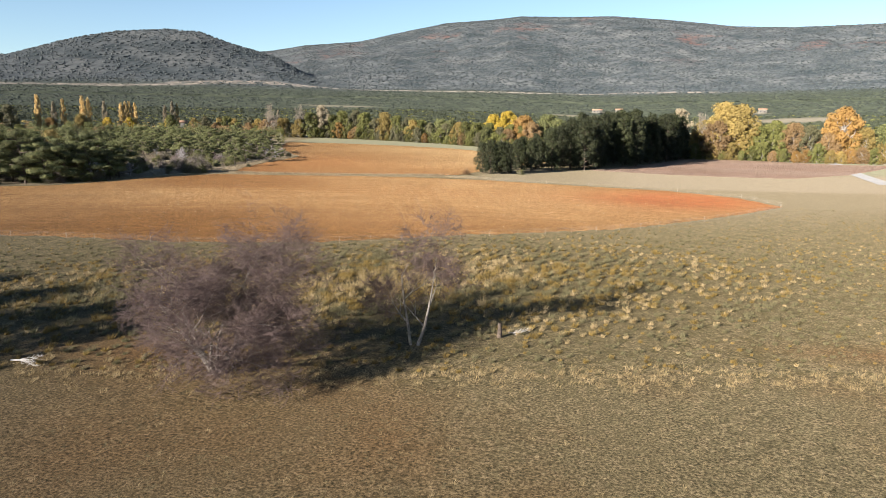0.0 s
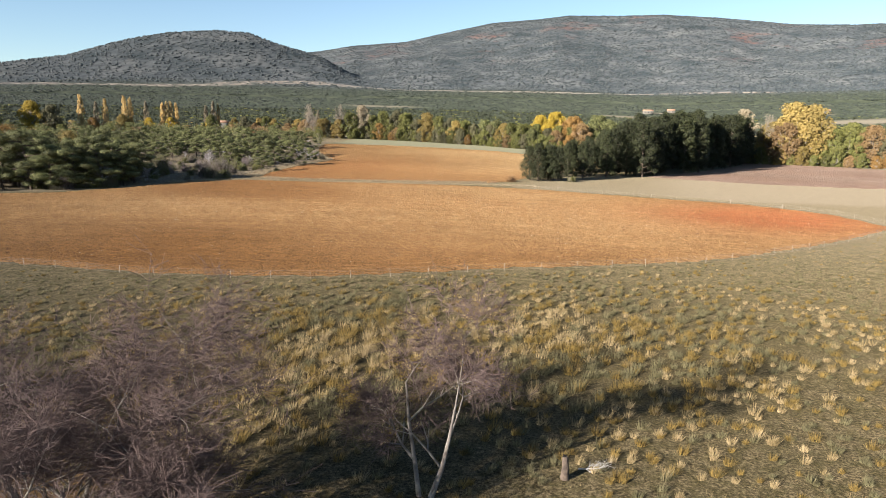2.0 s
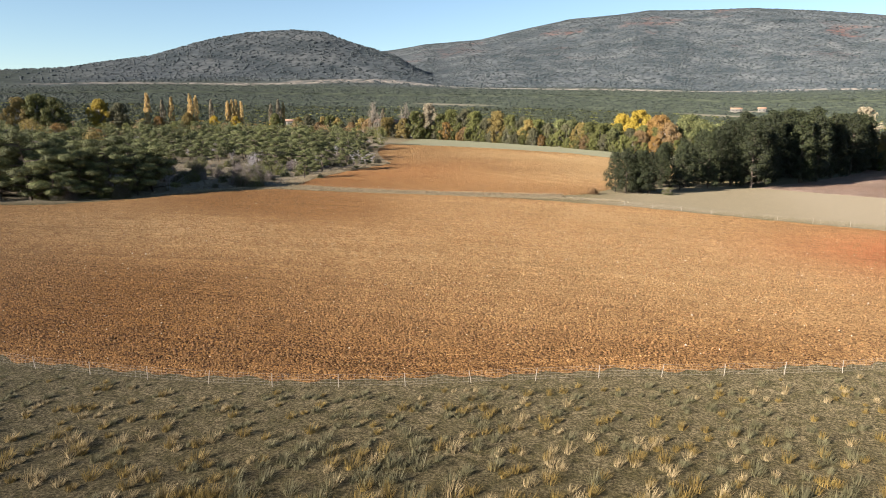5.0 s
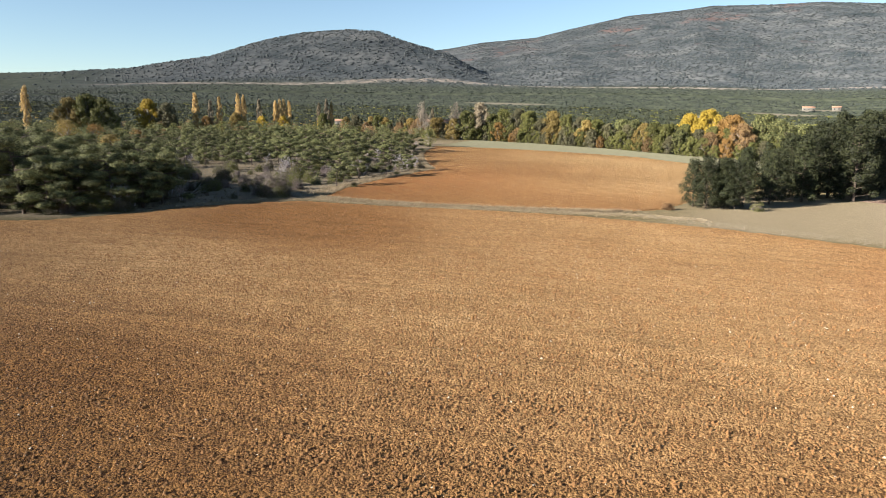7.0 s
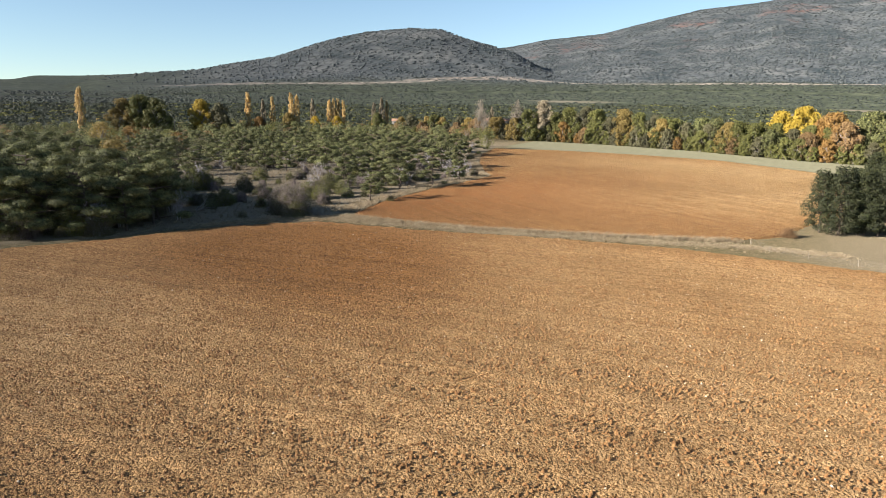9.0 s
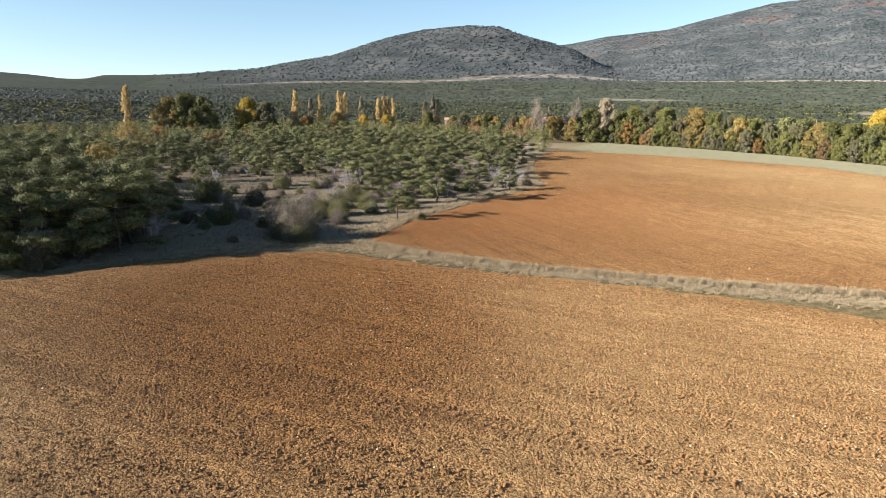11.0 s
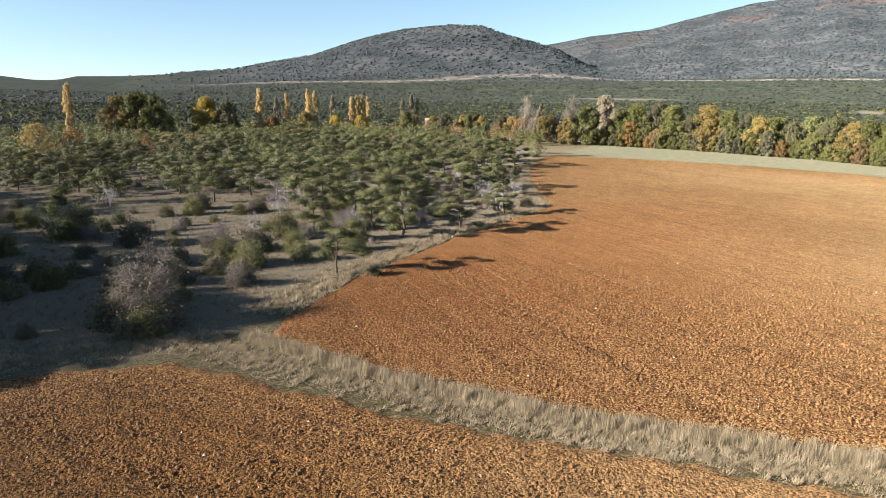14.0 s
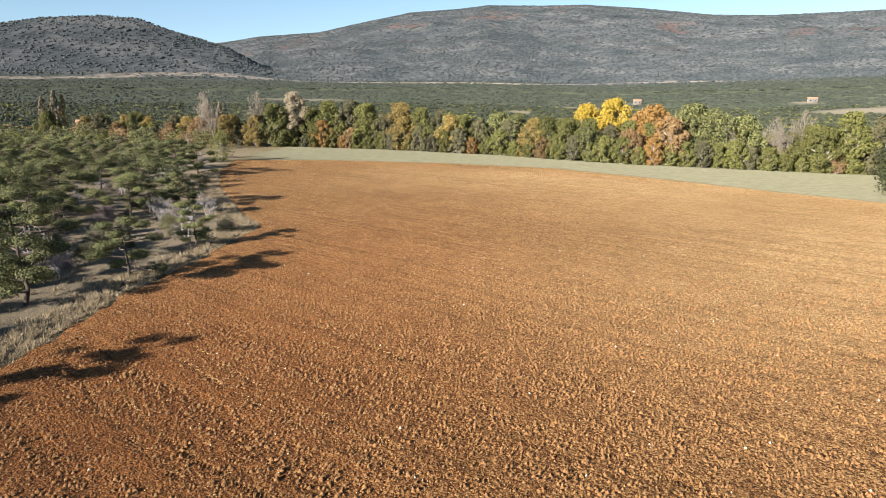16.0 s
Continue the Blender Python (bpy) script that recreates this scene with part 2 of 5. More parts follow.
POPLAR_GOLD = leaf_mat("poplar_gold_leaves", [(0.28, 0.185, 0.075), (0.42, 0.30, 0.130), (0.56, 0.43, 0.215)], 0.35)
YELLOW = leaf_mat("bright_yellow_leaves", [(0.17, 0.12, 0.015), (0.32, 0.225, 0.03), (0.44, 0.33, 0.06)], 0.3)
ORANGE = leaf_mat("orange_leaves", [(0.105, 0.058, 0.020), (0.20, 0.112, 0.034), (0.29, 0.175, 0.060)], 0.25)
RUSSET = leaf_mat("russet_leaves", [(0.078, 0.050, 0.026), (0.162, 0.101, 0.046), (0.25, 0.162, 0.077)], 0.2)
GREYGREEN = leaf_mat("grey_green_shrub_leaves", [(0.032, 0.030, 0.015), (0.076, 0.071, 0.036), (0.128, 0.116, 0.062)], 0.15)
PALE_LEAF = leaf_mat("pale_straw_leaves", [(0.12, 0.097, 0.062), (0.215, 0.175, 0.117), (0.32, 0.265, 0.185)], 0.2)
WOODLAND = leaf_mat("plain_woodland_foliage", [(0.014, 0.018, 0.011), (0.025, 0.030, 0.018), (0.048, 0.052, 0.030)], 0.05)
SHRUB_TWIG = simple_mat("grey_mauve_twigs", (0.095, 0.072, 0.070), (0.24, 0.195, 0.185), 1.2)
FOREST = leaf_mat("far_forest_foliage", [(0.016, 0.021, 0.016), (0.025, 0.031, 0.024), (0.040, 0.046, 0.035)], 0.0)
# far scrub foliage, its colour tinted blue-grey for haze
HAZED_HILLSIDE = leaf_mat("hazy_grey_green_hill_scrub", [(0.012, 0.017, 0.018), (0.025, 0.031, 0.033), (0.050, 0.054, 0.054)], 0.0)
DRY_GRASS = leaf_mat("straw_grass_blades", [(0.052, 0.037, 0.015), (0.150, 0.110, 0.052), (0.315, 0.240, 0.135)], 0.22)
GOLD_GRASS = leaf_mat("golden_grass_blades", [(0.050, 0.033, 0.009), (0.143, 0.096, 0.026), (0.275, 0.188, 0.056)], 0.22)
GREY_GRASS = leaf_mat("grey_olive_grass_blades", [(0.036, 0.032, 0.015), (0.088, 0.077, 0.037), (0.170, 0.148, 0.080)], 0.2)
BALK_GRASS = leaf_mat("tan_balk_grass_blades", [(0.090, 0.068, 0.040), (0.20, 0.155, 0.096), (0.36, 0.29, 0.195)], 0.2)
STONE = simple_mat("pale_limestone", (0.28, 0.22, 0.15), (0.56, 0.47, 0.35), 6, 0.9)
CLOD = simple_mat("earth_clod", (0.060, 0.026, 0.010), (0.29, 0.152, 0.060), 9, 0.95)
POST = simple_mat("weathered_post", (0.20, 0.17, 0.135), (0.33, 0.285, 0.235), 6, 0.8)
BRUSH = simple_mat("brown_brushwood", (0.08, 0.045, 0.022), (0.20, 0.12, 0.062), 3)
TAN_TWIG = simple_mat("tan_twigs", (0.13, 0.108, 0.085), (0.25, 0.215, 0.175), 2)
WIRE = simple_mat("galvanised_wire", (0.16, 0.135, 0.11), (0.26, 0.225, 0.19), 3, 0.6, specular=0.5)
WHITEWASH = simple_mat("pale_render_wall", (0.11, 0.10, 0.085), (0.17, 0.155, 0.135), 0.6, 0.9)
TILE = simple_mat("terracotta_roof", (0.16, 0.09, 0.06), (0.29, 0.18, 0.125), 1.2, 0.9)
GLASS_DARK = simple_mat("dark_window_glass", (0.02, 0.022, 0.025), (0.04, 0.045, 0.05), 1, 0.2, specular=0.5)
ASPHALT = simple_mat("worn_asphalt", (0.10, 0.097, 0.094), (0.17, 0.165, 0.16), 1.0, 0.9)


# ---- mesh helpers ----
def mesh_of(name, verts, faces, mat, smooth=False):
    """A mesh from arrays of vertices and of faces that all have the same number of corners."""
    verts, faces = np.asarray(verts, np.float32), np.asarray(faces, np.int32)
    me = bpy.data.meshes.new(name)
    k = faces.shape[1]
    me.vertices.add(len(verts))
    me.vertices.foreach_set("co", verts.ravel())
    me.loops.add(faces.size)
    me.loops.foreach_set("vertex_index", faces.ravel())
    me.polygons.add(len(faces))
    me.polygons.foreach_set("loop_start", np.arange(0, faces.size, k, dtype=np.int32))
    if smooth:
        me.polygons.foreach_set("use_smooth", np.ones(len(faces), bool))
    me.materials.append(mat)
    me.update(calc_edges=True)
    me.validate()
    return me


def part(name, me, parent, label=""):
    ob = new(name, me)
    ob.parent = parent
    return tagged(ob, label)


def thing(name, label, category, group="", kind=""):
    return tagged(new(name), label, category, group, kind)


def tubes(segs, sides):
    """Tapered tubes along segments (x0 y0 z0 x1 y1 z1 r0 r1): vertices and quads."""
    s = np.asarray(segs, float)
    a, b = s[:, :3], s[:, 3:6]
    d = b - a
    d /= np.linalg.norm(d, axis=1, keepdims=True) + 1e-9
    up = np.where(np.abs(d[:, 2:3]) > 0.9, [[1.0, 0, 0]], [[0, 0, 1.0]])
    u = np.cross(d, up)
    u /= np.linalg.norm(u, axis=1, keepdims=True) + 1e-9
    v = np.cross(d, u)
    ang = np.arange(sides) * 2 * np.pi / sides
    ring = u[:, None] * np.cos(ang)[None, :, None] + v[:, None] * np.sin(ang)[None, :, None]
    lo = a[:, None] + ring * s[:, 6][:, None, None]
    hi = b[:, None] + ring * s[:, 7][:, None, None]
    verts = np.concatenate([lo, hi], 1).reshape(-1, 3)
    i = np.arange(sides)
    q = np.stack([i, (i + 1) % sides, (i + 1) % sides + sides, i + sides], 1)
    faces = (q[None] + (np.arange(len(s)) * 2 * sides)[:, None, None]).reshape(-1, 4)
    return verts, faces


def cards(centres, normals, sizes, r, aspect=1.0):
    """Small leaf sprays: one four-cornered, slightly folded leaf at each centre."""
    n = len(centres)
    t = r.normal(size=(n, 3))
    u = np.cross(normals, t)
    u /= np.linalg.norm(u, axis=1, keepdims=True) + 1e-9
    v = np.cross(normals, u)
    v /= np.linalg.norm(v, axis=1, keepdims=True) + 1e-9
    s = np.asarray(sizes)[:, None]
    lift = normals * s * 0.25
    c = np.stack([centres - u * s * aspect, centres - v * s + lift, centres + u * s * aspect, centres + v * s * 0.8 + lift], 1)
    return c.reshape(-1, 3), np.arange(4 * n).reshape(n, 4)


def unit(r, n):
    d = r.normal(size=(n, 3))
    return d / np.linalg.norm(d, axis=1, keepdims=True)


# ---- the lie of the land ----
def soft_min(a, b, k):
    return -k * np.logaddexp(-a / k, -b / k)


def soft_max(a, b, k):
    return k * np.logaddexp(a / k, b / k)


SKY_AZ = [-180, -100, -75, -68, -62, -60, -53, -49, -43, -32, -27, -24, -21.8, -17.2, -14.5, -10.1, -6.4, -4.1, -0.4, 3.2, 7.6, 12.5, 16.4, 22.4, 40, 60, 180]
SKY_UP = [0.05, 0.05, 0.07, 0.073, 0.064, 0.0725, 0.076, 0.080, 0.085, 0.095, 0.107, 0.114, 0.121, 0.128, 0.139, 0.154, 0.158, 0.162, 0.160, 0.159, 0.151, 0.138, 0.133, 0.130, 0.12, 0.08, 0.05]
DOME_AZ = [-57, -53, -49, -46.9, -43, -40, -38, -36, -32.6, -30, -28, -26.2, -24, -22, -20, -17]
DOME_UP = [0.06, 0.076, 0.082, 0.090, 0.1025, 0.1205, 0.130, 0.1375, 0.1437, 0.1425, 0.130, 0.1215, 0.110, 0.090, 0.07, 0.05]
EYE_X, EYE_Y = -10.0, 60.0


def near_height(x, y):
    u = soft_max(soft_min(x, 45.0, 12.0), -220.0, 20.0) / 100
    v = (soft_max(soft_min(y, 425.0, 12.0), -60.0, 15.0) - 150) / 100
    return 0.692 + -2.586 * u + 0.916 * v + -0.831 * u * u + -1.314 * u * v + 0.03 * v * v + 1.6 * np.exp(-(((x + 25) / 45) ** 2 + ((y - 108) / 24) ** 2)) - 0.6 * np.exp(-(((x + 2) / 60) ** 2 + ((y - 55) / 18) ** 2))


def step(a, b, x):
    t = np.clip((x - a) / (b - a), 0, 1)
    return t * t * (3 - 2 * t)


def height(x, y):
    """Ground height: the gently rolling fields, the wooded rise behind them and the ring of hills."""
    x, y = np.asarray(x, float), np.asarray(y, float)
    h = near_height(x, y)
    dx, dy = x - EYE_X, y - EYE_Y
    r = np.hypot(dx, dy)
    az = np.degrees(np.arctan2(dx, dy))
    rise = np.interp(r, [0, 420, 560, 800, 1100, 1500, 1800], [0, 0, 3, 20, 52, 92, 118])
    rise = rise * (1 - 0.25 * step(40, 58, -az) * step(700, 1300, r))
    top = np.interp(az, SKY_AZ, SKY_UP) * 3500.0
    wave = 14 * np.sin(az * 0.55 + r * 0.002) * step(1500, 2000, r) * (1 - step(2700, 3200, r))
    gully = 1 + 0.022 * np.sin(az * 1.9 + np.sin(r * 0.0021) * 2) * step(1600, 2200, r) * (1 - step(2300, 3000, r))
    ridge = np.maximum(top - 118.0 - h, 0) * step(1500, 3560, r) ** 0.9 * gully
    crest = np.interp(az, DOME_AZ, DOME_UP, left=0, right=0) * 1980 - h
    dome = np.maximum(crest - rise, 0) * np.exp(-(((r - 1980) / 300) ** 2))
    far = rise + ridge + wave * 0.4
    far = np.where(r > 1200, soft_max(far, rise + dome, 4.0), far)
    fall = step(3600, 4600, r)
    return h + far * (1 - 0.5 * fall)


def inside(poly, x, y):
    """Signed distance to a polygon's edge, positive inside."""
    p = np.asarray(poly, float)
    d, hit = np.full(np.shape(x), 1e9), np.zeros(np.shape(x), bool)
    for (ax, ay), (bx, by) in zip(p, np.roll(p, -1, 0)):
        ex, ey = bx - ax, by - ay
        t = np.clip(((x - ax) * ex + (y - ay) * ey) / (ex * ex + ey * ey), 0, 1)
        d = np.minimum(d, np.hypot(x - ax - t * ex, y - ay - t * ey))
        cross = (ay > y) != (by > y)
        hit ^= cross & (x < (bx - ax) * (y - ay) / (by - ay + 1e-12) + ax)
    return np.where(hit, d, -d)


FENCE = [(-115, 62), (-75, 67), (-52, 68.6), (-36, 68.5), (-28.5, 69.6), (-21.3, 71.1), (-14.5, 73.5), (-8.2, 76.7), (-2, 79.8), (4.2, 82.5), (10.3, 85.5), (16.1, 89.1), (21.3, 93.2), (23.6, 95.6), (32, 105), (40, 116), (50, 131)]
HEADLAND = [(50, 133), (46, 149), (33, 160.5), (12, 164.5), (-8, 170)]
FIELD_1 = [(x - 0.8, y + 1.2) for x, y in FENCE] + [(48.5, 133), (44.5, 147.5), (32, 158.5), (12, 162.5), (-8, 168), (-30, 169), (-46, 166.5), (-62, 162.5), (-80, 160.5), (-85, 155), (-90, 147), (-92, 138), (-99, 124), (-126, 113)]
FIELD_2 = [(-79, 168), (-67, 166.8), (-56, 168), (-44, 171.5), (-35, 175.5), (-25, 180), (-20, 186), (-17, 200), (-10, 225), (-2, 255), (9, 290), (-4, 302), (-22, 322), (-50, 346), (-80, 350), (-110, 349), (-138, 341), (-128, 310), (-114, 280), (-98, 252), (-90, 240), (-88.5, 221), (-88, 207), (-85, 186), (-82, 175)]
FIELD_3 = [(16, 230), (44, 222), (75, 216), (99, 237), (140, 300), (121, 303), (66, 372), (60, 335), (32, 262)]
WOOD = [(-83, 162), (-88, 155), (-94, 147), (-96, 138), (-103, 128), (-130, 118), (-200, 100), (-420, 60), (-480, 430), (-150, 425), (-146, 380), (-141, 341), (-131, 310), (-117, 282), (-101, 252), (-94, 240), (-91, 221), (-91, 207), (-88, 186), (-84, 172)]
CLEARINGS = [(-336, 985, 62, 16), (-66, 900, 16, 12), (18, 985, 40, 16), (60, 1066, 26, 8), (277, 880, 60, 30), (257, 1000, 18, 14), (-255, 596, 40, 12), (-330, 560, 24, 10), (200, 560, 60, 40), (-120, 520, 60, 22), (30, 500, 60, 26)]
GROVE = [(-15, 194), (-6, 194), (3, 214), (16, 228), (32, 258), (48, 296), (64, 350), (44, 360), (12, 292), (-6, 250), (-15, 215)]


def axis_steps(lo, hi, fine, far):
    """Coordinates that are fine between lo and hi and grow towards +-far."""
    mid = list(np.arange(lo, hi + fine, fine))
    s, a, b = fine, [lo], [mid[-1]]
    while a[-1] > -far or b[-1] < far:
        s *= 1.028
        a.append(a[-1] - s)
        b.append(b[-1] + s)
    return np.array(a[:0:-1] + mid + b[1:])


def grid_mesh(name, xs, ys, z, mat, keep=None):
    nx, ny = len(xs), len(ys)
    gx, gy = np.meshgrid(xs, ys)
    v = np.stack([gx, gy, z(gx, gy)], -1).reshape(-1, 3)
    i = np.arange(nx * ny).reshape(ny, nx)
    f = np.stack([i[:-1, :-1], i[:-1, 1:], i[1:, 1:], i[1:, :-1]], -1).reshape(-1, 4)
    if keep is not None:
        k = keep(gx, gy).ravel()
        f = f[k[f].any(1)]
        used = np.unique(f)
        back = np.zeros(len(v), int)
        back[used] = np.arange(len(used))
        v, f = v[used], back[f]
    return mesh_of(name, v, f, mat, True), v


def attribute(me, name, values):
    me.attributes.new(name, "FLOAT", "POINT").data.foreach_set("value", np.asarray(values, np.float32))


def ground_z(x, y):
    return float(height(x, y))


me, v = grid_mesh("ground", axis_steps(-140, 80, 2.0, 4300), axis_steps(-20, 430, 2.0, 4300), height, GROUND)
x, y = v[:, 0], v[:, 1]
r = np.hypot(x - EYE_X, y - EYE_Y)
az = np.degrees(np.arctan2(x - EYE_X, y - EYE_Y))
edge = y - (31 + 0.19 * x)
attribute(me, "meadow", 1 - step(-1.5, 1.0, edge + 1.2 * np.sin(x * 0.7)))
attribute(me, "rust", np.clip(np.exp(-(((x + 14) / 9) ** 2 + ((y - 33) / 4.5) ** 2)) * 0.9 + 0.55 * np.exp(-(((x + 8) / 14) ** 2 + ((y - 22) / 9) ** 2)), 0, 1) + 0.8 * np.exp(-(((x - 32) / 8) ** 2 + ((y - 42) / 2.0) ** 2)))
# painted shade, strongest where tussocks stand thickest
attribute(me, "tussock_shade", 0.8 * np.exp(-(((x + 8) / 42) ** 2 + ((y - 55 - 0.3 * x) / 18) ** 2)) * step(0, 4, edge))
attribute(me, "pasture", step(0, 4, np.maximum(-np.maximum(inside(FIELD_2, x, y), inside(WOOD, x, y)), 0)) * step(270, 300, y + 0.5 * x) * (1 - step(420, 450, y)))
attribute(me, "pale", np.clip(step(-3, 1, inside(WOOD, x, y)) * (1 - step(330, 420, y)) + step(8, 34, x) * step(70, 115, y - 0.4 * x) * (1 - step(330, 400, y)) * 0.48 + step(-22, -8, x) * step(163, 172, y) * (1 - step(215, 250, y)) * 0.6, 0, 1) * 0.85)
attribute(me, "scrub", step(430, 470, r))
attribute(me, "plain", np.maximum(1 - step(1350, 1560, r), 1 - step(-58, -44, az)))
attribute(me, "russet", step(2000, 2350, r))
band = r - (1480 + 60 * np.sin(az * 0.2))
open_land = sum(np.exp(-(((x - cx) / rx) ** 2 + ((y - cy) / ry) ** 2) ** 3) for cx, cy, rx, ry in CLEARINGS)
attribute(me, "clearing", np.clip(open_land, 0, 1))
attribute(me, "band", np.clip(band, -400, 400))
attribute(me, "scree", step(-53, -49, az) * (1 - step(10, 16, az)))
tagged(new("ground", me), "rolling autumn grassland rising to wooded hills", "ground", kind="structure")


# ---- fields ----
def field(name, poly, mat, cell, relief, label, along, dry, damp_shade, red):
    p = np.array(poly)
    xs = np.arange(p[:, 0].min() - 2, p[:, 0].max() + 2, cell)
    ys = np.arange(p[:, 1].min() - 2, p[:, 1].max() + 2, cell)
    gx, gy = np.meshgrid(xs, ys)
    ragged = 0.5 * np.sin(gx * 0.9) * np.sin(gy * 0.7 + 1) + 0.35 * np.sin(gx * 2.3 + gy * 1.9)
    sd = inside(poly, gx, gy) + ragged * 0.6
    lump = rng.normal(size=gx.shape)
    across = -gx * math.sin(along) + gy * math.cos(along)
    furrow = np.sin(across * 2 * math.pi / 3.1) * 0.5 + np.sin(across * 2 * math.pi / 7.3 + 1) * 0.6
    z = height(gx, gy) + 0.10 + np.clip(sd, -1.2, 0.35) * 0.25 + (lump + furrow) * relief * step(0.2, 1.5, sd)
    me, v = grid_mesh(name, xs, ys, lambda a, b: z, mat, lambda a, b: sd > -0.9)
    attribute(me, "dry", dry(v[:, 0], v[:, 1]))
    attribute(me, "damp_shade", damp_shade(v[:, 0], v[:, 1]))
    attribute(me, "red", red(v[:, 0], v[:, 1]))
    return tagged(new(name, me), label, "field", kind="structure")


def hump(x, y, cx, cy, sx, sy, turn=0.0):
    c, s = math.cos(turn), math.sin(turn)
    u, w = (x - cx) * c + (y - cy) * s, -(x - cx) * s + (y - cy) * c
    return np.exp(-((u / sx) ** 2 + (w / sy) ** 2))


# both moisture masks also paint how the low sun falls across the clods
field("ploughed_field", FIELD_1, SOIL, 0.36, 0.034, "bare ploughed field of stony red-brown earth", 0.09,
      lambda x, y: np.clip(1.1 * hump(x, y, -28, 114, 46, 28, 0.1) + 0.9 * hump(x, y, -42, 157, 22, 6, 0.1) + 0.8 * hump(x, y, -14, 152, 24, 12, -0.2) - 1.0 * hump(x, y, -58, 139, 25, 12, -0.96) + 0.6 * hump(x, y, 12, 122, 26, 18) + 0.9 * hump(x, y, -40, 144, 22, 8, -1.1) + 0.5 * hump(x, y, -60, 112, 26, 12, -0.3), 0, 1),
      # moist stretches; western humps add painted tree shade and side-lit darkness
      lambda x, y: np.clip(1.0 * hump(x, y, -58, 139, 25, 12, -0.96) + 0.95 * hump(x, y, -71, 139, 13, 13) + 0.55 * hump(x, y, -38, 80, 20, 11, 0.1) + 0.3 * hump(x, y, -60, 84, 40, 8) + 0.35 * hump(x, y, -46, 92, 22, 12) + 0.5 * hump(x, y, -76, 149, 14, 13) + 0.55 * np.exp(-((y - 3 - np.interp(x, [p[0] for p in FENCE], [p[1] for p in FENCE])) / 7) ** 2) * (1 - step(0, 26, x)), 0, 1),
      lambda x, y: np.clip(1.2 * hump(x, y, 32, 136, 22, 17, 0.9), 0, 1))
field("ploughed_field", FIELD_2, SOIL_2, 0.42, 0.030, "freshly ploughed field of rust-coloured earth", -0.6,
      lambda x, y: np.clip(0.95 * hump(x, y, -14, 250, 52, 32, 1.1) + 0.9 * hump(x, y, -30, 305, 60, 26, -0.3) + 0.3 * hump(x, y, -70, 300, 40, 40) + 0.3 * hump(x, y, -40, 210, 20, 22), 0, 1),
      # the hump beside the wood also paints side-lit, shaded soil
      lambda x, y: np.clip(0.35 * hump(x, y, -48, 190, 26, 12, -0.3) + 0.85 * hump(x, y, -77, 186, 17, 20), 0, 1),
      lambda x, y: np.clip(0.55 * hump(x, y, -75, 205, 18, 40), 0, 1))
field("stubble_field", FIELD_3, STUBBLE, 1.2, 0.02, "dry pinkish-brown harrowed field", 0.1,
      lambda x, y: 0.3 + 0.3 * np.sin(x * 0.07 + y * 0.11), lambda x, y: 0 * x, lambda x, y: 0 * x)


# ---- plants ----
def crown_cards(r, blobs, n, size, flat=1.0, shell=0.55):
    """Leaves over a set of clumps (x y z radius): denser towards each clump's skin."""
    b = np.asarray(blobs, float)
    w = b[:, 3] ** 2
    k = r.choice(len(b), n, p=w / w.sum())
    d = unit(r, n)
    rad = b[k, 3] * (shell + (1 - shell) * r.random(n)) * r.uniform(0.85, 1.15, n)
    c = b[k, :3] + d * rad[:, None] * [1, 1, flat]
    nor = d * 1.2 + unit(r, n) * 0.55 + [0, 0, 0.25]
    nor /= np.linalg.norm(nor, axis=1, keepdims=True)
    return cards(c, nor, size * r.uniform(0.6, 1.3, n), r)


def limbs(r, base, tips, r0, r1, bend=0.25):
    """Bent branches from points on a stem to clump centres."""
    segs = []
    for a, b in zip(base, tips):
        a, b = np.array(a, float), np.array(b, float)
        m = (a + b) / 2 + r.normal(size=3) * bend * np.linalg.norm(b - a) * [0.4, 0.4, 0.2] - [0, 0, 0.05]
        segs += [[*a, *m, r0, (r0 + r1) / 2], [*m, *b, (r0 + r1) / 2, r1]]
    return segs


def pine(seed, tall=6.0, mat=None, leaves=12500, flat=0.42, bare=0.30):
    """A Scots-pine-like tree: bent stem, flat-topped layered clumps of needles."""
    r = np.random.default_rng(seed)
    mat = mat or PINE
    t = thing("pine_tree", "green pine with layered flat-topped crown among dry grass", "tree", "pines of the wood")
    lean = r.normal(size=2) * 0.06 * tall
    zs = np.linspace(0, tall * 0.9, 6)
    stem = np.stack([lean[0] * (zs / tall) ** 2 + r.normal(size=6) * 0.07, lean[1] * (zs / tall) ** 2 + r.normal(size=6) * 0.07, zs], 1)
    rad = np.linspace(0.032 * tall, 0.006 * tall, 6) * 0.75
    segs = [[*stem[i], *stem[i + 1], rad[i], rad[i + 1]] for i in range(5)]
    blobs, tips, bases = [], [], []
    for k in range(14):
        z = tall * (bare + (0.96 - bare) * (k + 0.5) / 14)
        u = (k + 0.5) / 14
        reach = tall * 0.54 * math.sqrt(max(0.02, 1 - ((u - 0.38) / 0.66) ** 2)) * r.uniform(0.3, 1.1)
        a = k * 2.4 + r.uniform(-0.5, 0.5)
        at = [np.interp(z, zs, stem[:, j]) for j in (0, 1)]
        c = [at[0] + math.cos(a) * reach, at[1] + math.sin(a) * reach, z]
        blobs.append([*c, tall * r.uniform(0.11, 0.22)])
        tips.append(c)
        bases.append([*at, z - tall * 0.06])
    segs += limbs(r, bases, tips, 0.012 * tall, 0.004 * tall)
    v, f = tubes(segs, 5)
    part("trunk", mesh_of("pine_trunk", v, f, BARK_DARK), t)
    v, f = crown_cards(r, blobs, leaves, 0.0094 * tall, flat, 0.5)
    part("crown", mesh_of("pine_crown", v, f, mat), t)
    return t


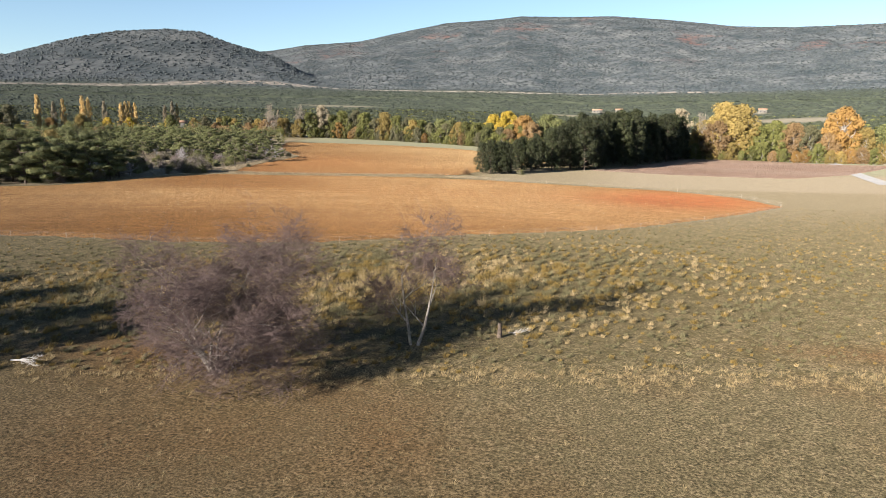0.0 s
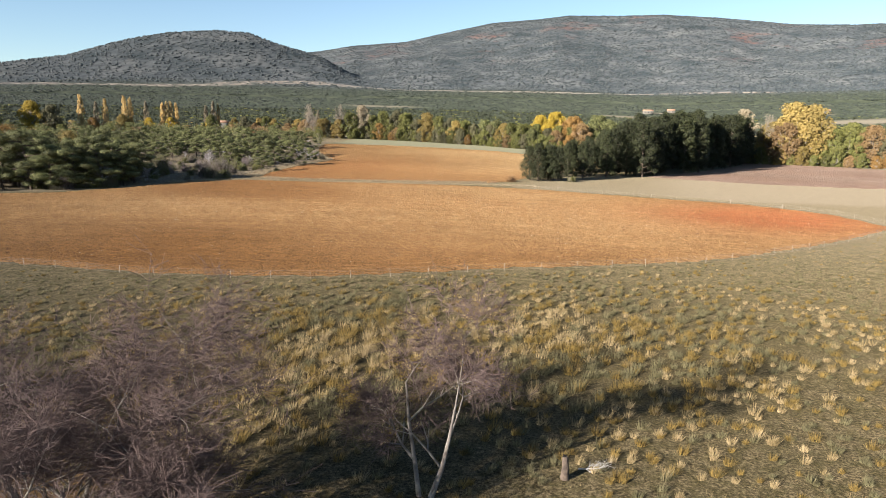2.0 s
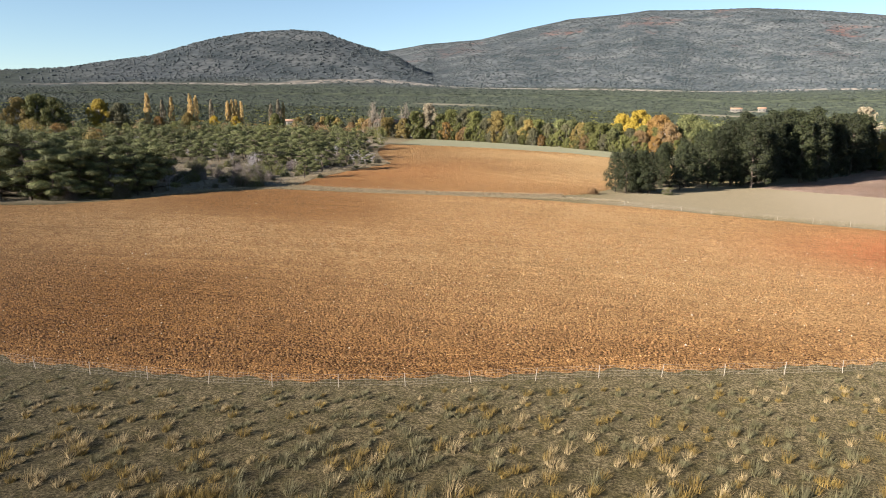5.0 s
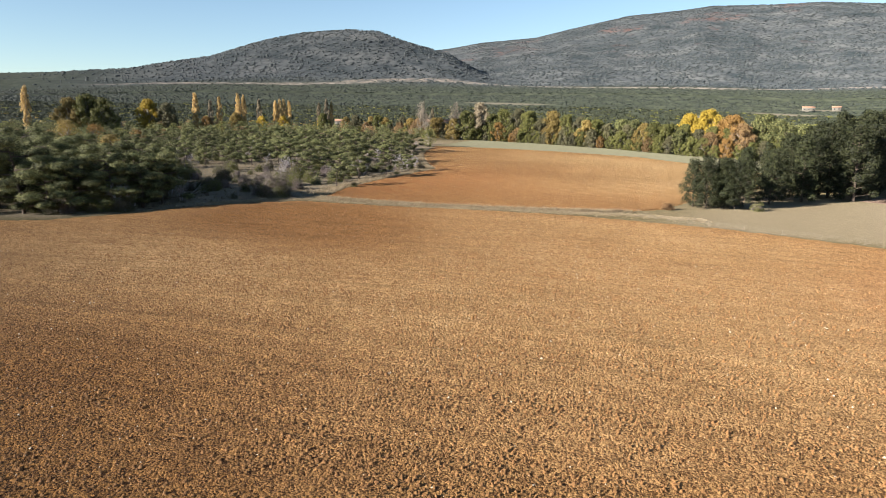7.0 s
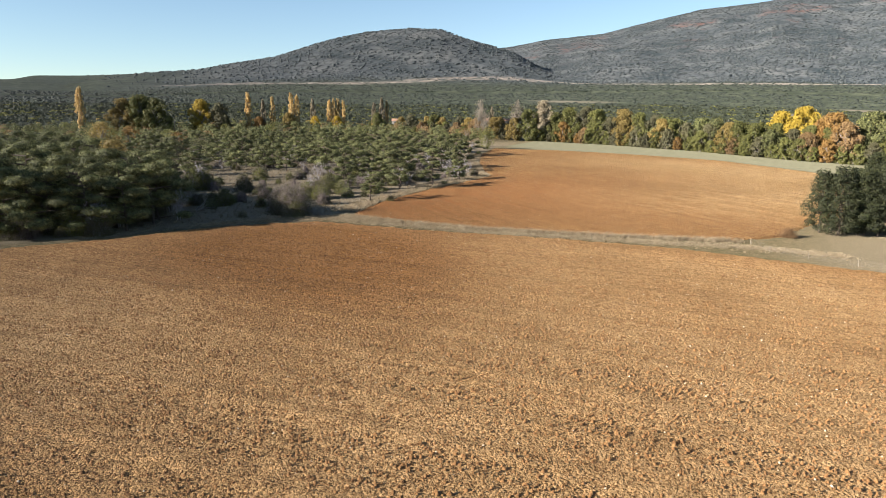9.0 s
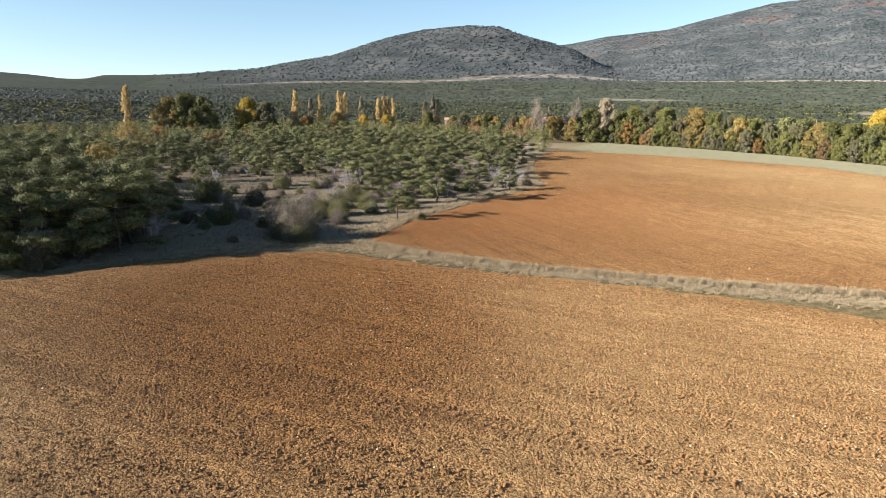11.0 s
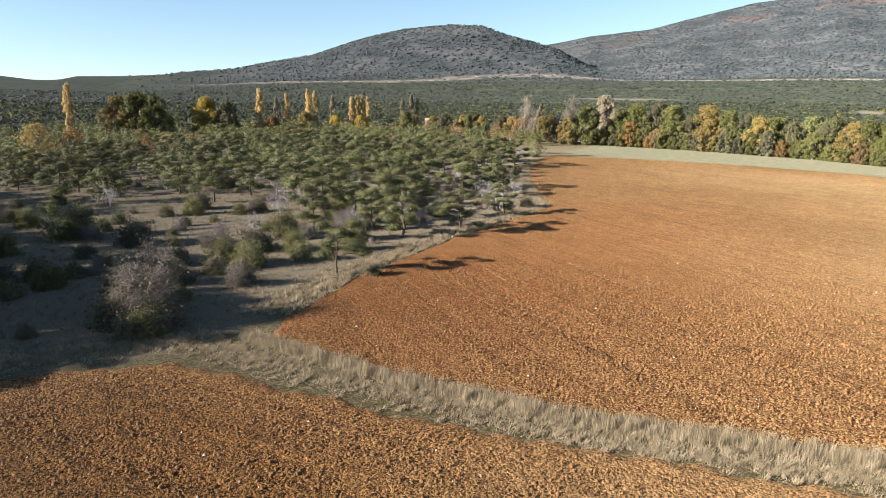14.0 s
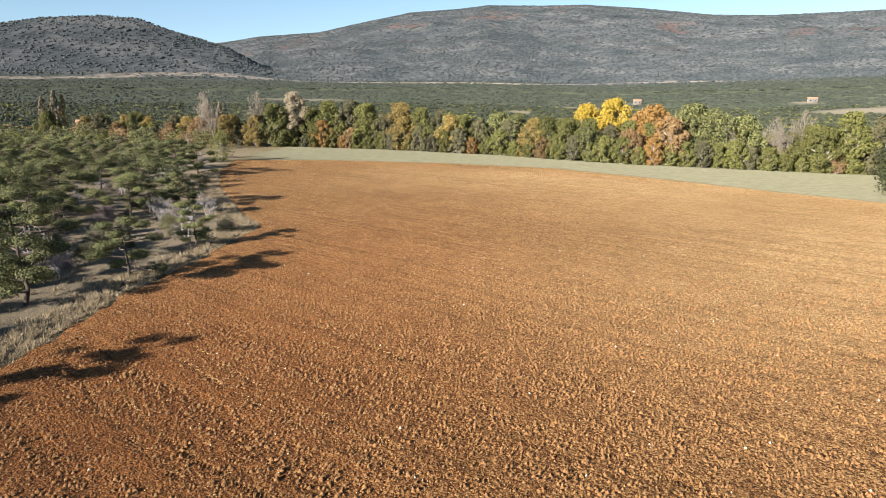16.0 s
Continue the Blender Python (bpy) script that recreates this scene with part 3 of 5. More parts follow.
def broadleaf(seed, tall, wide, mat, leaves, name="autumn_tree", label="", group="", low=0.15, size=None, bark=None, blobs_n=42):
    r = np.random.default_rng(seed)
    t = thing(name, label, "tree" if "shrub" not in name and "bush" not in name else "shrub", group)
    n = 5
    zs = np.linspace(0, tall * 0.7, n)
    stem = np.stack([r.normal(size=n).cumsum() * 0.012 * tall, r.normal(size=n).cumsum() * 0.012 * tall, zs], 1)
    stem[0, :2] = 0
    rad = np.linspace(0.028, 0.007, n) * tall
    segs = [[*stem[i], *stem[i + 1], rad[i], rad[i + 1]] for i in range(n - 1)]
    blobs, bases, tips = [], [], []
    for k in range(blobs_n):
        u = low + (1 - low) * (k + 0.5) / blobs_n
        prof = math.sin(math.pi * min(1, 0.18 + 0.82 * (u - low) / (1 - low)) ** 0.9) ** 0.6
        a = k * 2.4 + r.uniform(-0.6, 0.6)
        reach = wide / 2 * prof * r.uniform(0.25, 1.0)
        s = wide * r.uniform(0.10, 0.21) * (42 / blobs_n) ** 0.45
        c = [math.cos(a) * reach, math.sin(a) * reach, min(tall * u, tall - s * 0.8)]
        blobs.append([*c, s])
        i = min(n - 1, int(u * n * 0.8))
        bases.append(stem[i])
        tips.append(c)
    segs += limbs(r, bases, tips, 0.010 * tall, 0.003 * tall)
    v, f = tubes(segs, 5)
    part("trunk", mesh_of("trunk", v, f, bark or BARK), t)
    v, f = crown_cards(r, blobs, leaves, size or 0.019 * tall)
    part("crown", mesh_of("crown", v, f, mat), t)
    return t


def poplar(seed, tall, mat, leaves=900):
    r = np.random.default_rng(seed)
    t = thing("poplar", "tall narrow golden poplar beyond the pine wood", "tree", "poplars of the valley")
    segs = [[0, 0, 0, 0, 0, tall * 0.5, 0.02 * tall, 0.012 * tall], [0, 0, tall * 0.5, 0, 0, tall * 0.95, 0.012 * tall, 0.003 * tall]]
    blobs = []
    for k in range(90):
        u = 0.06 + 0.92 * (k + 0.5) / 90
        w = tall * 0.10 * math.sin(math.pi * min(1, u * 0.80 + 0.17)) ** 0.7
        a = k * 2.4 + r.uniform(-0.4, 0.4)
        e = w * r.uniform(0.2, 1.0)
        c = [math.cos(a) * e, math.sin(a) * e, tall * u]
        blobs.append([*c, tall * r.uniform(0.014, 0.034)])
        if k % 3 == 0:
            segs.append([0, 0, max(0.3, tall * (u - 0.12)), *c, 0.005 * tall, 0.002 * tall])
    v, f = tubes(segs, 4)
    part("trunk", mesh_of("poplar_trunk", v, f, BARK), t)
    v, f = crown_cards(r, blobs, leaves, 0.013 * tall, 2.2, 0.2)
    part("crown", mesh_of("poplar_crown", v, f, mat), t)
    return t


def twig_tree(r, tall, wide, stems, levels, r0, spread=1.0, tilt=(0.25, 0.7), lift=0.18, first=0.6):
    """Forking bare branches, fitted to a height and a width: rows of segments by level."""
    out = [[] for _ in range(levels)]

    def grow(p, d, length, rad, lev):
        n = 3 if lev < 4 else 2
        for i in range(n):
            d = d + r.normal(size=3) * (0.08 if lev == 0 else 0.17 if lev < 3 else 0.22) + np.array([0, 0, 0.05 if lev < 2 else -0.02])
            d /= np.linalg.norm(d)
            q = p + d * length / n
            out[lev].append([*p, *q, rad * (1 - 0.22 * i), rad * (1 - 0.22 * (i + 1))])
            if lev + 1 < levels:
                for _ in range(r.integers(1, ((2, 3, 4, 6, 4) if stems > 1 else (4, 4, 4, 6, 4))[lev] + 1) if i or lev else (1 if stems > 1 else 2)):
                    o = r.normal(size=3)
                    o -= d * (o @ d)
                    o /= np.linalg.norm(o) + 1e-9
                    k = d * 0.6 + o * spread * r.uniform(0.6, 1.1) + np.array([0, 0, lift])
                    grow(q, k / np.linalg.norm(k), length * r.uniform(0.48, 0.72), rad * (1 - 0.22 * i) * r.uniform(0.42, 0.6), lev + 1)
            p = q

    for s in range(stems):
        a = 2 * math.pi * s / stems + r.uniform(-0.4, 0.4)
        lean = r.uniform(*tilt) if stems > 1 else r.uniform(-0.05, 0.05)
        d = np.array([math.cos(a) * lean, math.sin(a) * lean, 1.0])
        foot = np.array([math.cos(a), math.sin(a), 0]) * (0.22 if stems > 1 else 0)
        grow(foot, d / np.linalg.norm(d), tall * first * r.uniform(0.85, 1.1), r0 * r.uniform(0.75, 1.1), 0)
    flat = np.array(sum(out, []))
    up = tall / np.percentile(flat[:, 5], 99.7)
    side = wide / 2 / np.percentile(np.hypot(flat[:, 3], flat[:, 4]), 97)
    fitted = []
    for lv in out:
        v = np.array(lv)
        v[:, [0, 1, 3, 4]] *= side
        v[:, [2, 5]] = np.maximum(v[:, [2, 5]] * up, -0.1)
        v[:, 2] -= 0.06 * (v[:, 2] < 0.01)
        fitted.append(v)
    return fitted


def bare_tree(seed, tall, wide, stems, label, name="bare_tree", levels=5, r0=0.15, bark=None, twig=None, thin=0.006, group="", spread=1.0, tilt=(0.25, 0.7), category="tree", first=0.6, fuzz=0):
    r = np.random.default_rng(seed)
    t = thing(name, label, category, group)
    lv = twig_tree(r, tall, wide, stems, levels, r0, spread, tilt, first=first)
    v, f = tubes(lv[0], 7)
    part("trunk", mesh_of("bare_trunk", v, f, bark or BARK, True), t)
    v, f = tubes(np.vstack(lv[1:3]), 5)
    tagged(part("branch_frame", mesh_of("branch_frame", v, f, bark or BARK), t), kind="stuff")
    if levels > 3:
        s = np.vstack(lv[3:])
        if fuzz:
            e = lv[-1][r.integers(0, len(lv[-1]), fuzz)]
            d = e[:, 3:6] - e[:, :3]
            d = d / np.linalg.norm(d, axis=1, keepdims=True) + unit(r, fuzz) * 0.9
            a = e[:, :3] + (e[:, 3:6] - e[:, :3]) * r.random((fuzz, 1))
            b = a + d * r.uniform(0.2, 0.5, (fuzz, 1))
            s = np.vstack([s, np.hstack([a, np.maximum(b, [-99, -99, 0.1]), np.full((fuzz, 2), thin)])])
        s[:, 6:] = np.maximum(s[:, 6:], thin)
        v, f = tubes(s, 3)
        tagged(part("bare_crown", mesh_of("bare_crown", v, f, twig or TWIG), t, "fine leafless twigs"), kind="stuff")
    return t


def put(ob, x, y, turn=0.0, size=1.0, sink=0.05):
    ob.matrix_basis = pose(x, y, ground_z(x, y) - sink, 0, 0, turn) @ Matrix.Diagonal((size, size, size, 1))
    return ob


def again(ob, x, y, turn, size, sink=0.05):
    """A copy of a plant at another place and size."""
    c = copy_thing(ob, Matrix.Identity(4))
    return put(c, x, y, turn, size, sink)


def scatter(poly, n, gap, r, ok=None):
    """Points inside a polygon, no two nearer than gap."""
    p = np.array(poly)
    got = np.empty((0, 2))
    tries = 0
    while len(got) < n and tries < n * 30:
        tries += 1
        q = r.uniform(p.min(0), p.max(0))
        if len(got) and np.min(np.hypot(*(got - q).T)) < gap:
            continue
        if inside(poly, q[0], q[1]) < 0.3 or (ok and not ok(q[0], q[1])):
            continue
        got = np.vstack([got, q])
    return got


def stuff(name, me, label, category):
    return tagged(new(name, me), label, category, kind="stuff")


def lumps(xy, size, r, mat, name, lift=0.15):
    """Many small angular stones or clods lying on the ground."""
    n = len(xy)
    base = np.array([[1, 0, -0.5], [0, 1, -0.5], [-1, 0, -0.5], [0, -1, -0.5], [0, 0, 0.75]])
    tri = np.array([[0, 1, 4], [1, 2, 4], [2, 3, 4], [3, 0, 4]])
    a = r.uniform(0, 2 * math.pi, n)
    c, s = np.cos(a), np.sin(a)
    b = base[None] * r.uniform(0.6, 1.35, (n, 5, 1)) * size[:, None, None]
    v = np.stack([b[..., 0] * c[:, None] - b[..., 1] * s[:, None], b[..., 0] * s[:, None] + b[..., 1] * c[:, None], b[..., 2]], -1)
    v[..., 0] += xy[:, :1]
    v[..., 1] += xy[:, 1:]
    v[..., 2] += (height(xy[:, 0], xy[:, 1]) + 0.20)[:, None] + size[:, None] * lift
    return mesh_of(name, v.reshape(-1, 3), (tri[None] + (np.arange(n) * 5)[:, None, None]).reshape(-1, 3), mat)


def tufts(xy, tall, wide, blades, r, mat, name, width=0.035, base_z=0.0):
    """Tussocks: each a sheaf of thin leaning blades."""
    n = len(xy)
    a = r.uniform(0, 2 * math.pi, (n, blades))
    rad = np.sqrt(r.random((n, blades))) * wide[:, None] * 0.35
    foot = np.stack([np.cos(a) * rad, np.sin(a) * rad, 0 * a], -1)
    out = r.uniform(0.1, 0.9, (n, blades)) * wide[:, None] * 0.6
    b = a + r.normal(size=a.shape) * 0.5
    tip = foot + np.stack([np.cos(b) * out + 0.06, np.sin(b) * out + 0.08, tall[:, None] * r.uniform(0.45, 1.0, a.shape)], -1)
    side = np.stack([-np.sin(b), np.cos(b), 0 * b], -1) * (width * r.uniform(0.6, 1.4, a.shape))[..., None]
    v = np.stack([foot - side, foot + side, tip], 2)
    at = np.stack([xy[:, 0], xy[:, 1], height(xy[:, 0], xy[:, 1]) + base_z - 0.03], -1)
    v += at[:, None, None, :]
    return mesh_of(name, v.reshape(-1, 3), np.arange(n * blades * 3).reshape(-1, 3), mat)


def random_in(poly, n, r, margin=0.2):
    p = np.array(poly, float)
    q = r.uniform(p.min(0), p.max(0), (n * 4, 2))
    q = q[inside(poly, q[:, 0], q[:, 1]) > margin]
    return q[:n]


# ---- the two bare trees ----
put(bare_tree(14, 8.5, 14.6, 7, "many-stemmed leafless tree with purple-brown twigs in grass", r0=0.14, thin=0.0085, bark=BARE_BARK, tilt=(0.25, 1.0), spread=1.1, fuzz=13000), -9.3, 30.2, 20)
put(bare_tree(37, 8.9, 7.6, 2, "slender leafless tree with pale forked trunk in grass", r0=0.13, bark=BARE_BARK, spread=1.0, thin=0.0095, tilt=(0.05, 0.28), first=0.55, fuzz=1500), 0.7, 37.7)
# trees outside the view that shade the left of the meadow
shade = broadleaf(60, 9.5, 9.0, RUSSET, 3200, "autumn_tree", "russet tree at the meadow's edge", low=0.05)
put(shade, -50, 23)
for x, y, k in ((-43, 19, 1.0), (-57, 28, 1.0), (-39, 21, 1.1), (-36, 16, 1.05), (-46, 27, 0.9)):
    again(shade, x, y, 70 * k, k)


def small_wood(name, label, category, segs, mat, sides=6):
    v, f = tubes(segs, sides)
    return tagged(new(name, mesh_of(name, v, f, mat, True)), label, category)


fb = twig_tree(np.random.default_rng(8), 3.0, 1.0, 1, 3, 0.06)
log = small_wood("fallen_branch", "bleached fallen branch lying in the grass", "branch", np.vstack(fb), PALE_WOOD)
log.matrix_basis = pose(-21.6, 28.8, ground_z(-21.6, 28.8) + 0.28, 0, 84, -12)
fb = twig_tree(np.random.default_rng(18), 1.6, 1.0, 1, 3, 0.05)
log = small_wood("fallen_branch", "small bleached branch lying in the grass", "branch", np.vstack(fb), PALE_WOOD)
log.matrix_basis = pose(6.6, 41.6, ground_z(6.6, 41.6) + 0.15, 0, 86, 20)
stump = small_wood("tree_stump", "short dark weathered stump standing in grass", "stump", [[0, 0, -0.1, 0.03, 0, 0.5, 0.2, 0.15], [0.03, 0, 0.5, 0.0, 0.04, 1.0, 0.15, 0.12], [0.0, 0.04, 1.0, 0.02, 0.04, 1.02, 0.12, 0.01]], BARK_DARK, 9)
stump.matrix_basis = pose(6.0, 40.8, ground_z(6.0, 40.8))

# ---- fences ----
def fence(line, spacing, label):
    p = np.array(line, float)
    run = np.r_[0, np.cumsum(np.hypot(*np.diff(p, axis=0).T))]
    fr = np.random.default_rng(int(run[-1]))
    f = thing("wire_fence", label, "fence")
    v, q = tubes([[0, 0, -0.25, 0, 0, 0.78, 0.024, 0.021], [0, 0, 0.78, 0, 0, 0.82, 0.021, 0.008]], 7)
    me = mesh_of("post", v, q, POST)
    tops = []
    for s in np.arange(0.5, run[-1], spacing):
        x, y = np.interp(s, run, p[:, 0]), np.interp(s, run, p[:, 1])
        z = ground_z(x, y)
        o = part("post", me, f)
        o.matrix_basis = pose(x, y, z, fr.normal() * 4, fr.normal() * 4, fr.uniform(0, 360))
        tops.append((x, y, z))
    tops = np.array(tops)
    for h in (0.12, 0.28, 0.44, 0.60, 0.76):
        lift = np.array([0, 0, h])
        segs = np.hstack([tops[:-1] + lift, tops[1:] + lift, np.full((len(tops) - 1, 2), 0.0045)])
        v, q = tubes(segs, 3)
        part("wire", mesh_of("wire", v, q, WIRE), f)
    k = np.arange(0, 1, 0.08)[None, :, None]
    feet = (tops[:-1, None] * (1 - k) + tops[1:, None] * k).reshape(-1, 3)
    segs = np.hstack([feet + [0, 0, 0.08], feet + [0, 0, 0.78], np.full((len(feet), 2), 0.003)])
    v, q = tubes(segs, 3)
    tagged(part("wire_netting", mesh_of("wire_netting", v, q, WIRE), f), kind="stuff")
    return f


fence(FENCE, 3.8, "low post-and-wire netting fence along the ploughed field")
fence(HEADLAND + [(-19, 172.5), (-24, 181)], 5.2, "post-and-wire fence along the field's far edge")

# ---- grass ----
tr = np.random.default_rng(51)


def rough_zone(x, y):
    """Where tussocks grow: between the meadow's edge and the fence."""
    line = np.interp(x, [p[0] for p in FENCE], [p[1] for p in FENCE])
    return (y > 32 + 0.19 * x) & (y < line - 0.8) & (x > -75) & (x < 62)


def lushness(q):
    return np.exp(-(((q[:, 0] + 8) / 42) ** 2 + ((q[:, 1] - 57 - 0.3 * q[:, 0]) / 20) ** 2))


gx, gy = np.meshgrid(np.arange(-56, 58, 0.74), np.arange(20, 130, 0.74))
q = np.stack([gx.ravel(), gy.ravel()], 1) + tr.uniform(-0.5, 0.5, (gx.size, 2))
q = q[rough_zone(q[:, 0], q[:, 1])]
clump = np.sin(q[:, 0] * 0.55 + 1.3 * np.sin(q[:, 1] * 0.41)) + np.sin(q[:, 1] * 0.63 + 1.7 * np.sin(q[:, 0] * 0.37))
q = q[tr.random(len(q)) < (0.30 + 0.66 * lushness(q)) * (0.66 + 0.34 * (clump > -0.2))]
lush = lushness(q)
pick = np.clip(0.5 + 0.34 * (1 - lush) + 0.22 * np.sin(q[:, 0] * 0.23 + 2 * np.sin(q[:, 1] * 0.17)) + tr.normal(size=len(q)) * 0.26, 0, 0.999)
for mat, lo, hi, name, label in ((DRY_GRASS, 0.0, 0.42, "straw_tussock", "straw-coloured tussocks of rough grass"), (GOLD_GRASS, 0.42, 0.72, "golden_tussock", "golden tussocks of rough grass"), (GREY_GRASS, 0.72, 1.0, "olive_tussock", "grey-olive tussocks of rough grass")):
    k = (pick >= lo) & (pick < hi)
    size = (0.55 + 0.60 * tr.random(k.sum()) ** 1.6) * (0.20 + 0.82 * lush[k])
    stuff(name, tufts(q[k], size * 0.80, size * 1.15, 70, tr, mat, name, 0.015), label, "grass")
# short turf of the near meadow and the right-hand slope
q = tr.uniform((-30, -2), (62, 130), (60000, 2))
line = np.interp(q[:, 0], [p[0] for p in FENCE], [p[1] for p in FENCE])
q = q[(q[:, 1] < line - 0.6) & (q[:, 1] > 8)][:12000]
size = tr.uniform(0.5, 1.2, len(q))
stuff("short_turf", tufts(q, size * 0.15, size * 0.42, 12, tr, GREY_GRASS, "short_turf", 0.009), "short grey-olive meadow turf", "grass")
k = tr.random(len(q)) < 0.2
stuff("dry_turf", tufts(q[k] + 0.4, size[k] * 0.20, size[k] * 0.45, 16, tr, DRY_GRASS, "dry_turf", 0.008), "dry straw-coloured meadow grass", "grass")
# pale verge grass along the meadow's edge
xs = tr.uniform(-32, 60, 900)
q = np.stack([xs, 31.6 + 0.19 * xs + tr.normal(size=900) * 1.1], 1)
stuff("verge_grass", tufts(q, tr.uniform(0.12, 0.38, 900), tr.uniform(0.3, 0.8, 900), 30, tr, DRY_GRASS, "verge_grass", 0.010), "pale dry verge grass along the meadow", "grass")


def along_line(line, n, r, wide):
    p = np.array(line, float)
    run = np.r_[0, np.cumsum(np.hypot(*np.diff(p, axis=0).T))]
    s = r.uniform(0, run[-1], n)
    return np.stack([np.interp(s, run, p[:, 0]), np.interp(s, run, p[:, 1])], 1) + r.normal(size=(n, 2)) * wide


BALK = [(-92, 150), (-84, 163.5), (-80, 164.3), (-67, 164.8), (-56, 165.8), (-44, 169), (-33, 172), (-22, 175.5), (-12, 176)]
q = along_line(BALK, 4200, tr, 0.9)
q = q[(inside(FIELD_1, q[:, 0], q[:, 1]) < 0.1) & (inside(FIELD_2, q[:, 0], q[:, 1]) < 0.1)]
stuff("balk_grass", tufts(q, tr.uniform(0.18, 0.42, len(q)), tr.uniform(0.4, 0.7, len(q)), 30, tr, BALK_GRASS, "balk_grass", 0.014), "grey dry grass on the balk between the fields", "grass")
q = along_line([(-80, 166.6), (-67, 166.2), (-56, 167.3), (-44, 170.6), (-34, 174.2), (-24, 178.5)], 1500, tr, 0.35)
stuff("pale_balk_grass", tufts(q, tr.uniform(0.4, 0.95, len(q)), tr.uniform(0.4, 0.7, len(q)), 44, tr, BALK_GRASS, "pale_balk_grass", 0.011), "pale tall grass along the balk", "grass")
EDGE = [(-84, 172), (-87, 186), (-90, 207), (-90.5, 221), (-92.5, 240), (-100, 252), (-116, 281), (-130, 310)]
q = along_line(EDGE, 2600, tr, 1.3)
q = q[inside(FIELD_2, q[:, 0], q[:, 1]) < -0.2]
stuff("edge_grass", tufts(q, tr.uniform(0.3, 0.7, len(q)), tr.uniform(0.4, 0.8, len(q)), 30, tr, BALK_GRASS, "edge_grass", 0.02), "pale dry grass along the wood's edge", "grass")
q = random_in([(-83, 162), (-96, 138), (-130, 118), (-190, 110), (-200, 300), (-131, 310), (-94, 240), (-88, 186)], 10000, tr)
stuff("wood_grass", tufts(q, tr.uniform(0.25, 0.6, len(q)), tr.uniform(0.5, 0.9, len(q)), 24, tr, BALK_GRASS, "wood_grass", 0.016), "dry grass between the pines", "grass")

# ---- clods and stones ----
cr = np.random.default_rng(61)


def weighted(poly, n, cx, cy, s):
    q = random_in(poly, n * 6, cr, 0.6)
    w = np.exp(-(((q[:, 0] - cx) / s) ** 2 + ((q[:, 1] - cy) / s) ** 2)) + 0.08
    return q[cr.random(len(q)) < w][:n]


q = np.vstack([weighted(FIELD_1, 62000, -30, 105, 36), weighted(FIELD_1, 44000, -60, 146, 24), weighted(FIELD_1, 22000, -14, 82, 14)])
stuff("earth_clods", lumps(q, 0.034 + 0.10 * cr.random(len(q)) ** 2.4, cr, CLOD, "earth_clods"), "clods of red-brown earth", "clods")
q = weighted(FIELD_1, 4500, -30, 110, 50)
stuff("field_stones", lumps(q, 0.025 + 0.06 * cr.random(len(q)) ** 4, cr, STONE, "field_stones"), "pale stones strewn over ploughed earth", "stones")
q = weighted(FIELD_2, 84000, -60, 192, 34)
stuff("earth_clods", lumps(q, 0.034 + 0.10 * cr.random(len(q)) ** 2.4, cr, CLOD, "earth_clods_2"), "clods of rust-coloured earth", "clods")
q = weighted(FIELD_2, 900, -60, 190, 50)
stuff("field_stones", lumps(q, 0.03 + 0.08 * cr.random(len(q)) ** 5, cr, STONE, "field_stones_2"), "pale stones strewn over ploughed earth", "stones")


def tyre_track(path, label, mat):
    """The herringbone of lug marks that one tractor tyre left."""
    p = np.array(path, float)
    run = np.r_[0, np.cumsum(np.hypot(*np.diff(p, axis=0).T))]
    segs = []
    for s in np.arange(0, run[-1] - 0.3, 0.24):
        a = np.array([np.interp(s, run, p[:, i]) for i in (0, 1)])
        b = np.array([np.interp(s + 0.2, run, p[:, i]) for i in (0, 1)])
        d = (b - a) / (np.linalg.norm(b - a) + 1e-9)
        w = np.array([-d[1], d[0]])
        for sgn in (1, -1):
            u, t = a + w * 0.03 * sgn, a + w * 0.30 * sgn + d * 0.22
            z = ground_z(*u) + 0.185
            segs.append([*u, z, *t, z, 0.036, 0.028])
    v, f = tubes(segs, 4)
    return stuff("tyre_track", mesh_of("tyre_track", v, f, mat), label, "tyre track")


def arc(points, n=24):
    p = np.array(points, float)
    t = np.linspace(0, 1, len(p))
    k = np.polyfit(t, p, min(3, len(p) - 1))
    return [tuple(np.polyval(k[:, i], u) for i in (0, 1)) for u in np.linspace(0, 1, n)]


for path in ([(-33.3, 72.3), (-29.1, 72.6), (-25.0, 72.9), (-21.5, 73.6)],
             [(-22.4, 75.3), (-18.4, 76.5), (-13.5, 78.6), (-9.5, 80.7), (-4.9, 83.1)],
             [(-19.1, 75.0), (-14.5, 76.6), (-9.0, 79.1), (-4.7, 81.3), (-0.2, 83.9)],
             [(3.5, 88.1), (4.5, 88.6), (5.2, 89.2)]):
    tyre_track(arc(path), "herringbone tractor tyre marks in dry earth", SOIL)
for path in ([(-79.6, 189.5), (-72.7, 183.3), (-67.5, 180.2), (-62.2, 177.6), (-58.5, 176.5)],
             [(-78.9, 190.3), (-71.2, 183.7), (-65.4, 180.5), (-60.3, 178.2), (-57.0, 176.9)],
             [(-76.9, 196.1), (-71.2, 191.1), (-63.7, 186.3), (-58.8, 183.3), (-53.4, 180.6)],
             [(-76.8, 194.1), (-70.7, 189.1), (-63.8, 184.7), (-59.1, 182.0), (-53.9, 179.3)],
             [(-70.8, 201.1), (-60.5, 193.3), (-53.5, 188.0), (-48.5, 183.6)],
             [(-71.0, 199.1), (-60.9, 191.7), (-54.1, 186.7), (-49.1, 182.6)]):
    tyre_track(arc(path), "herringbone tractor tyre marks in rust earth", SOIL_2)

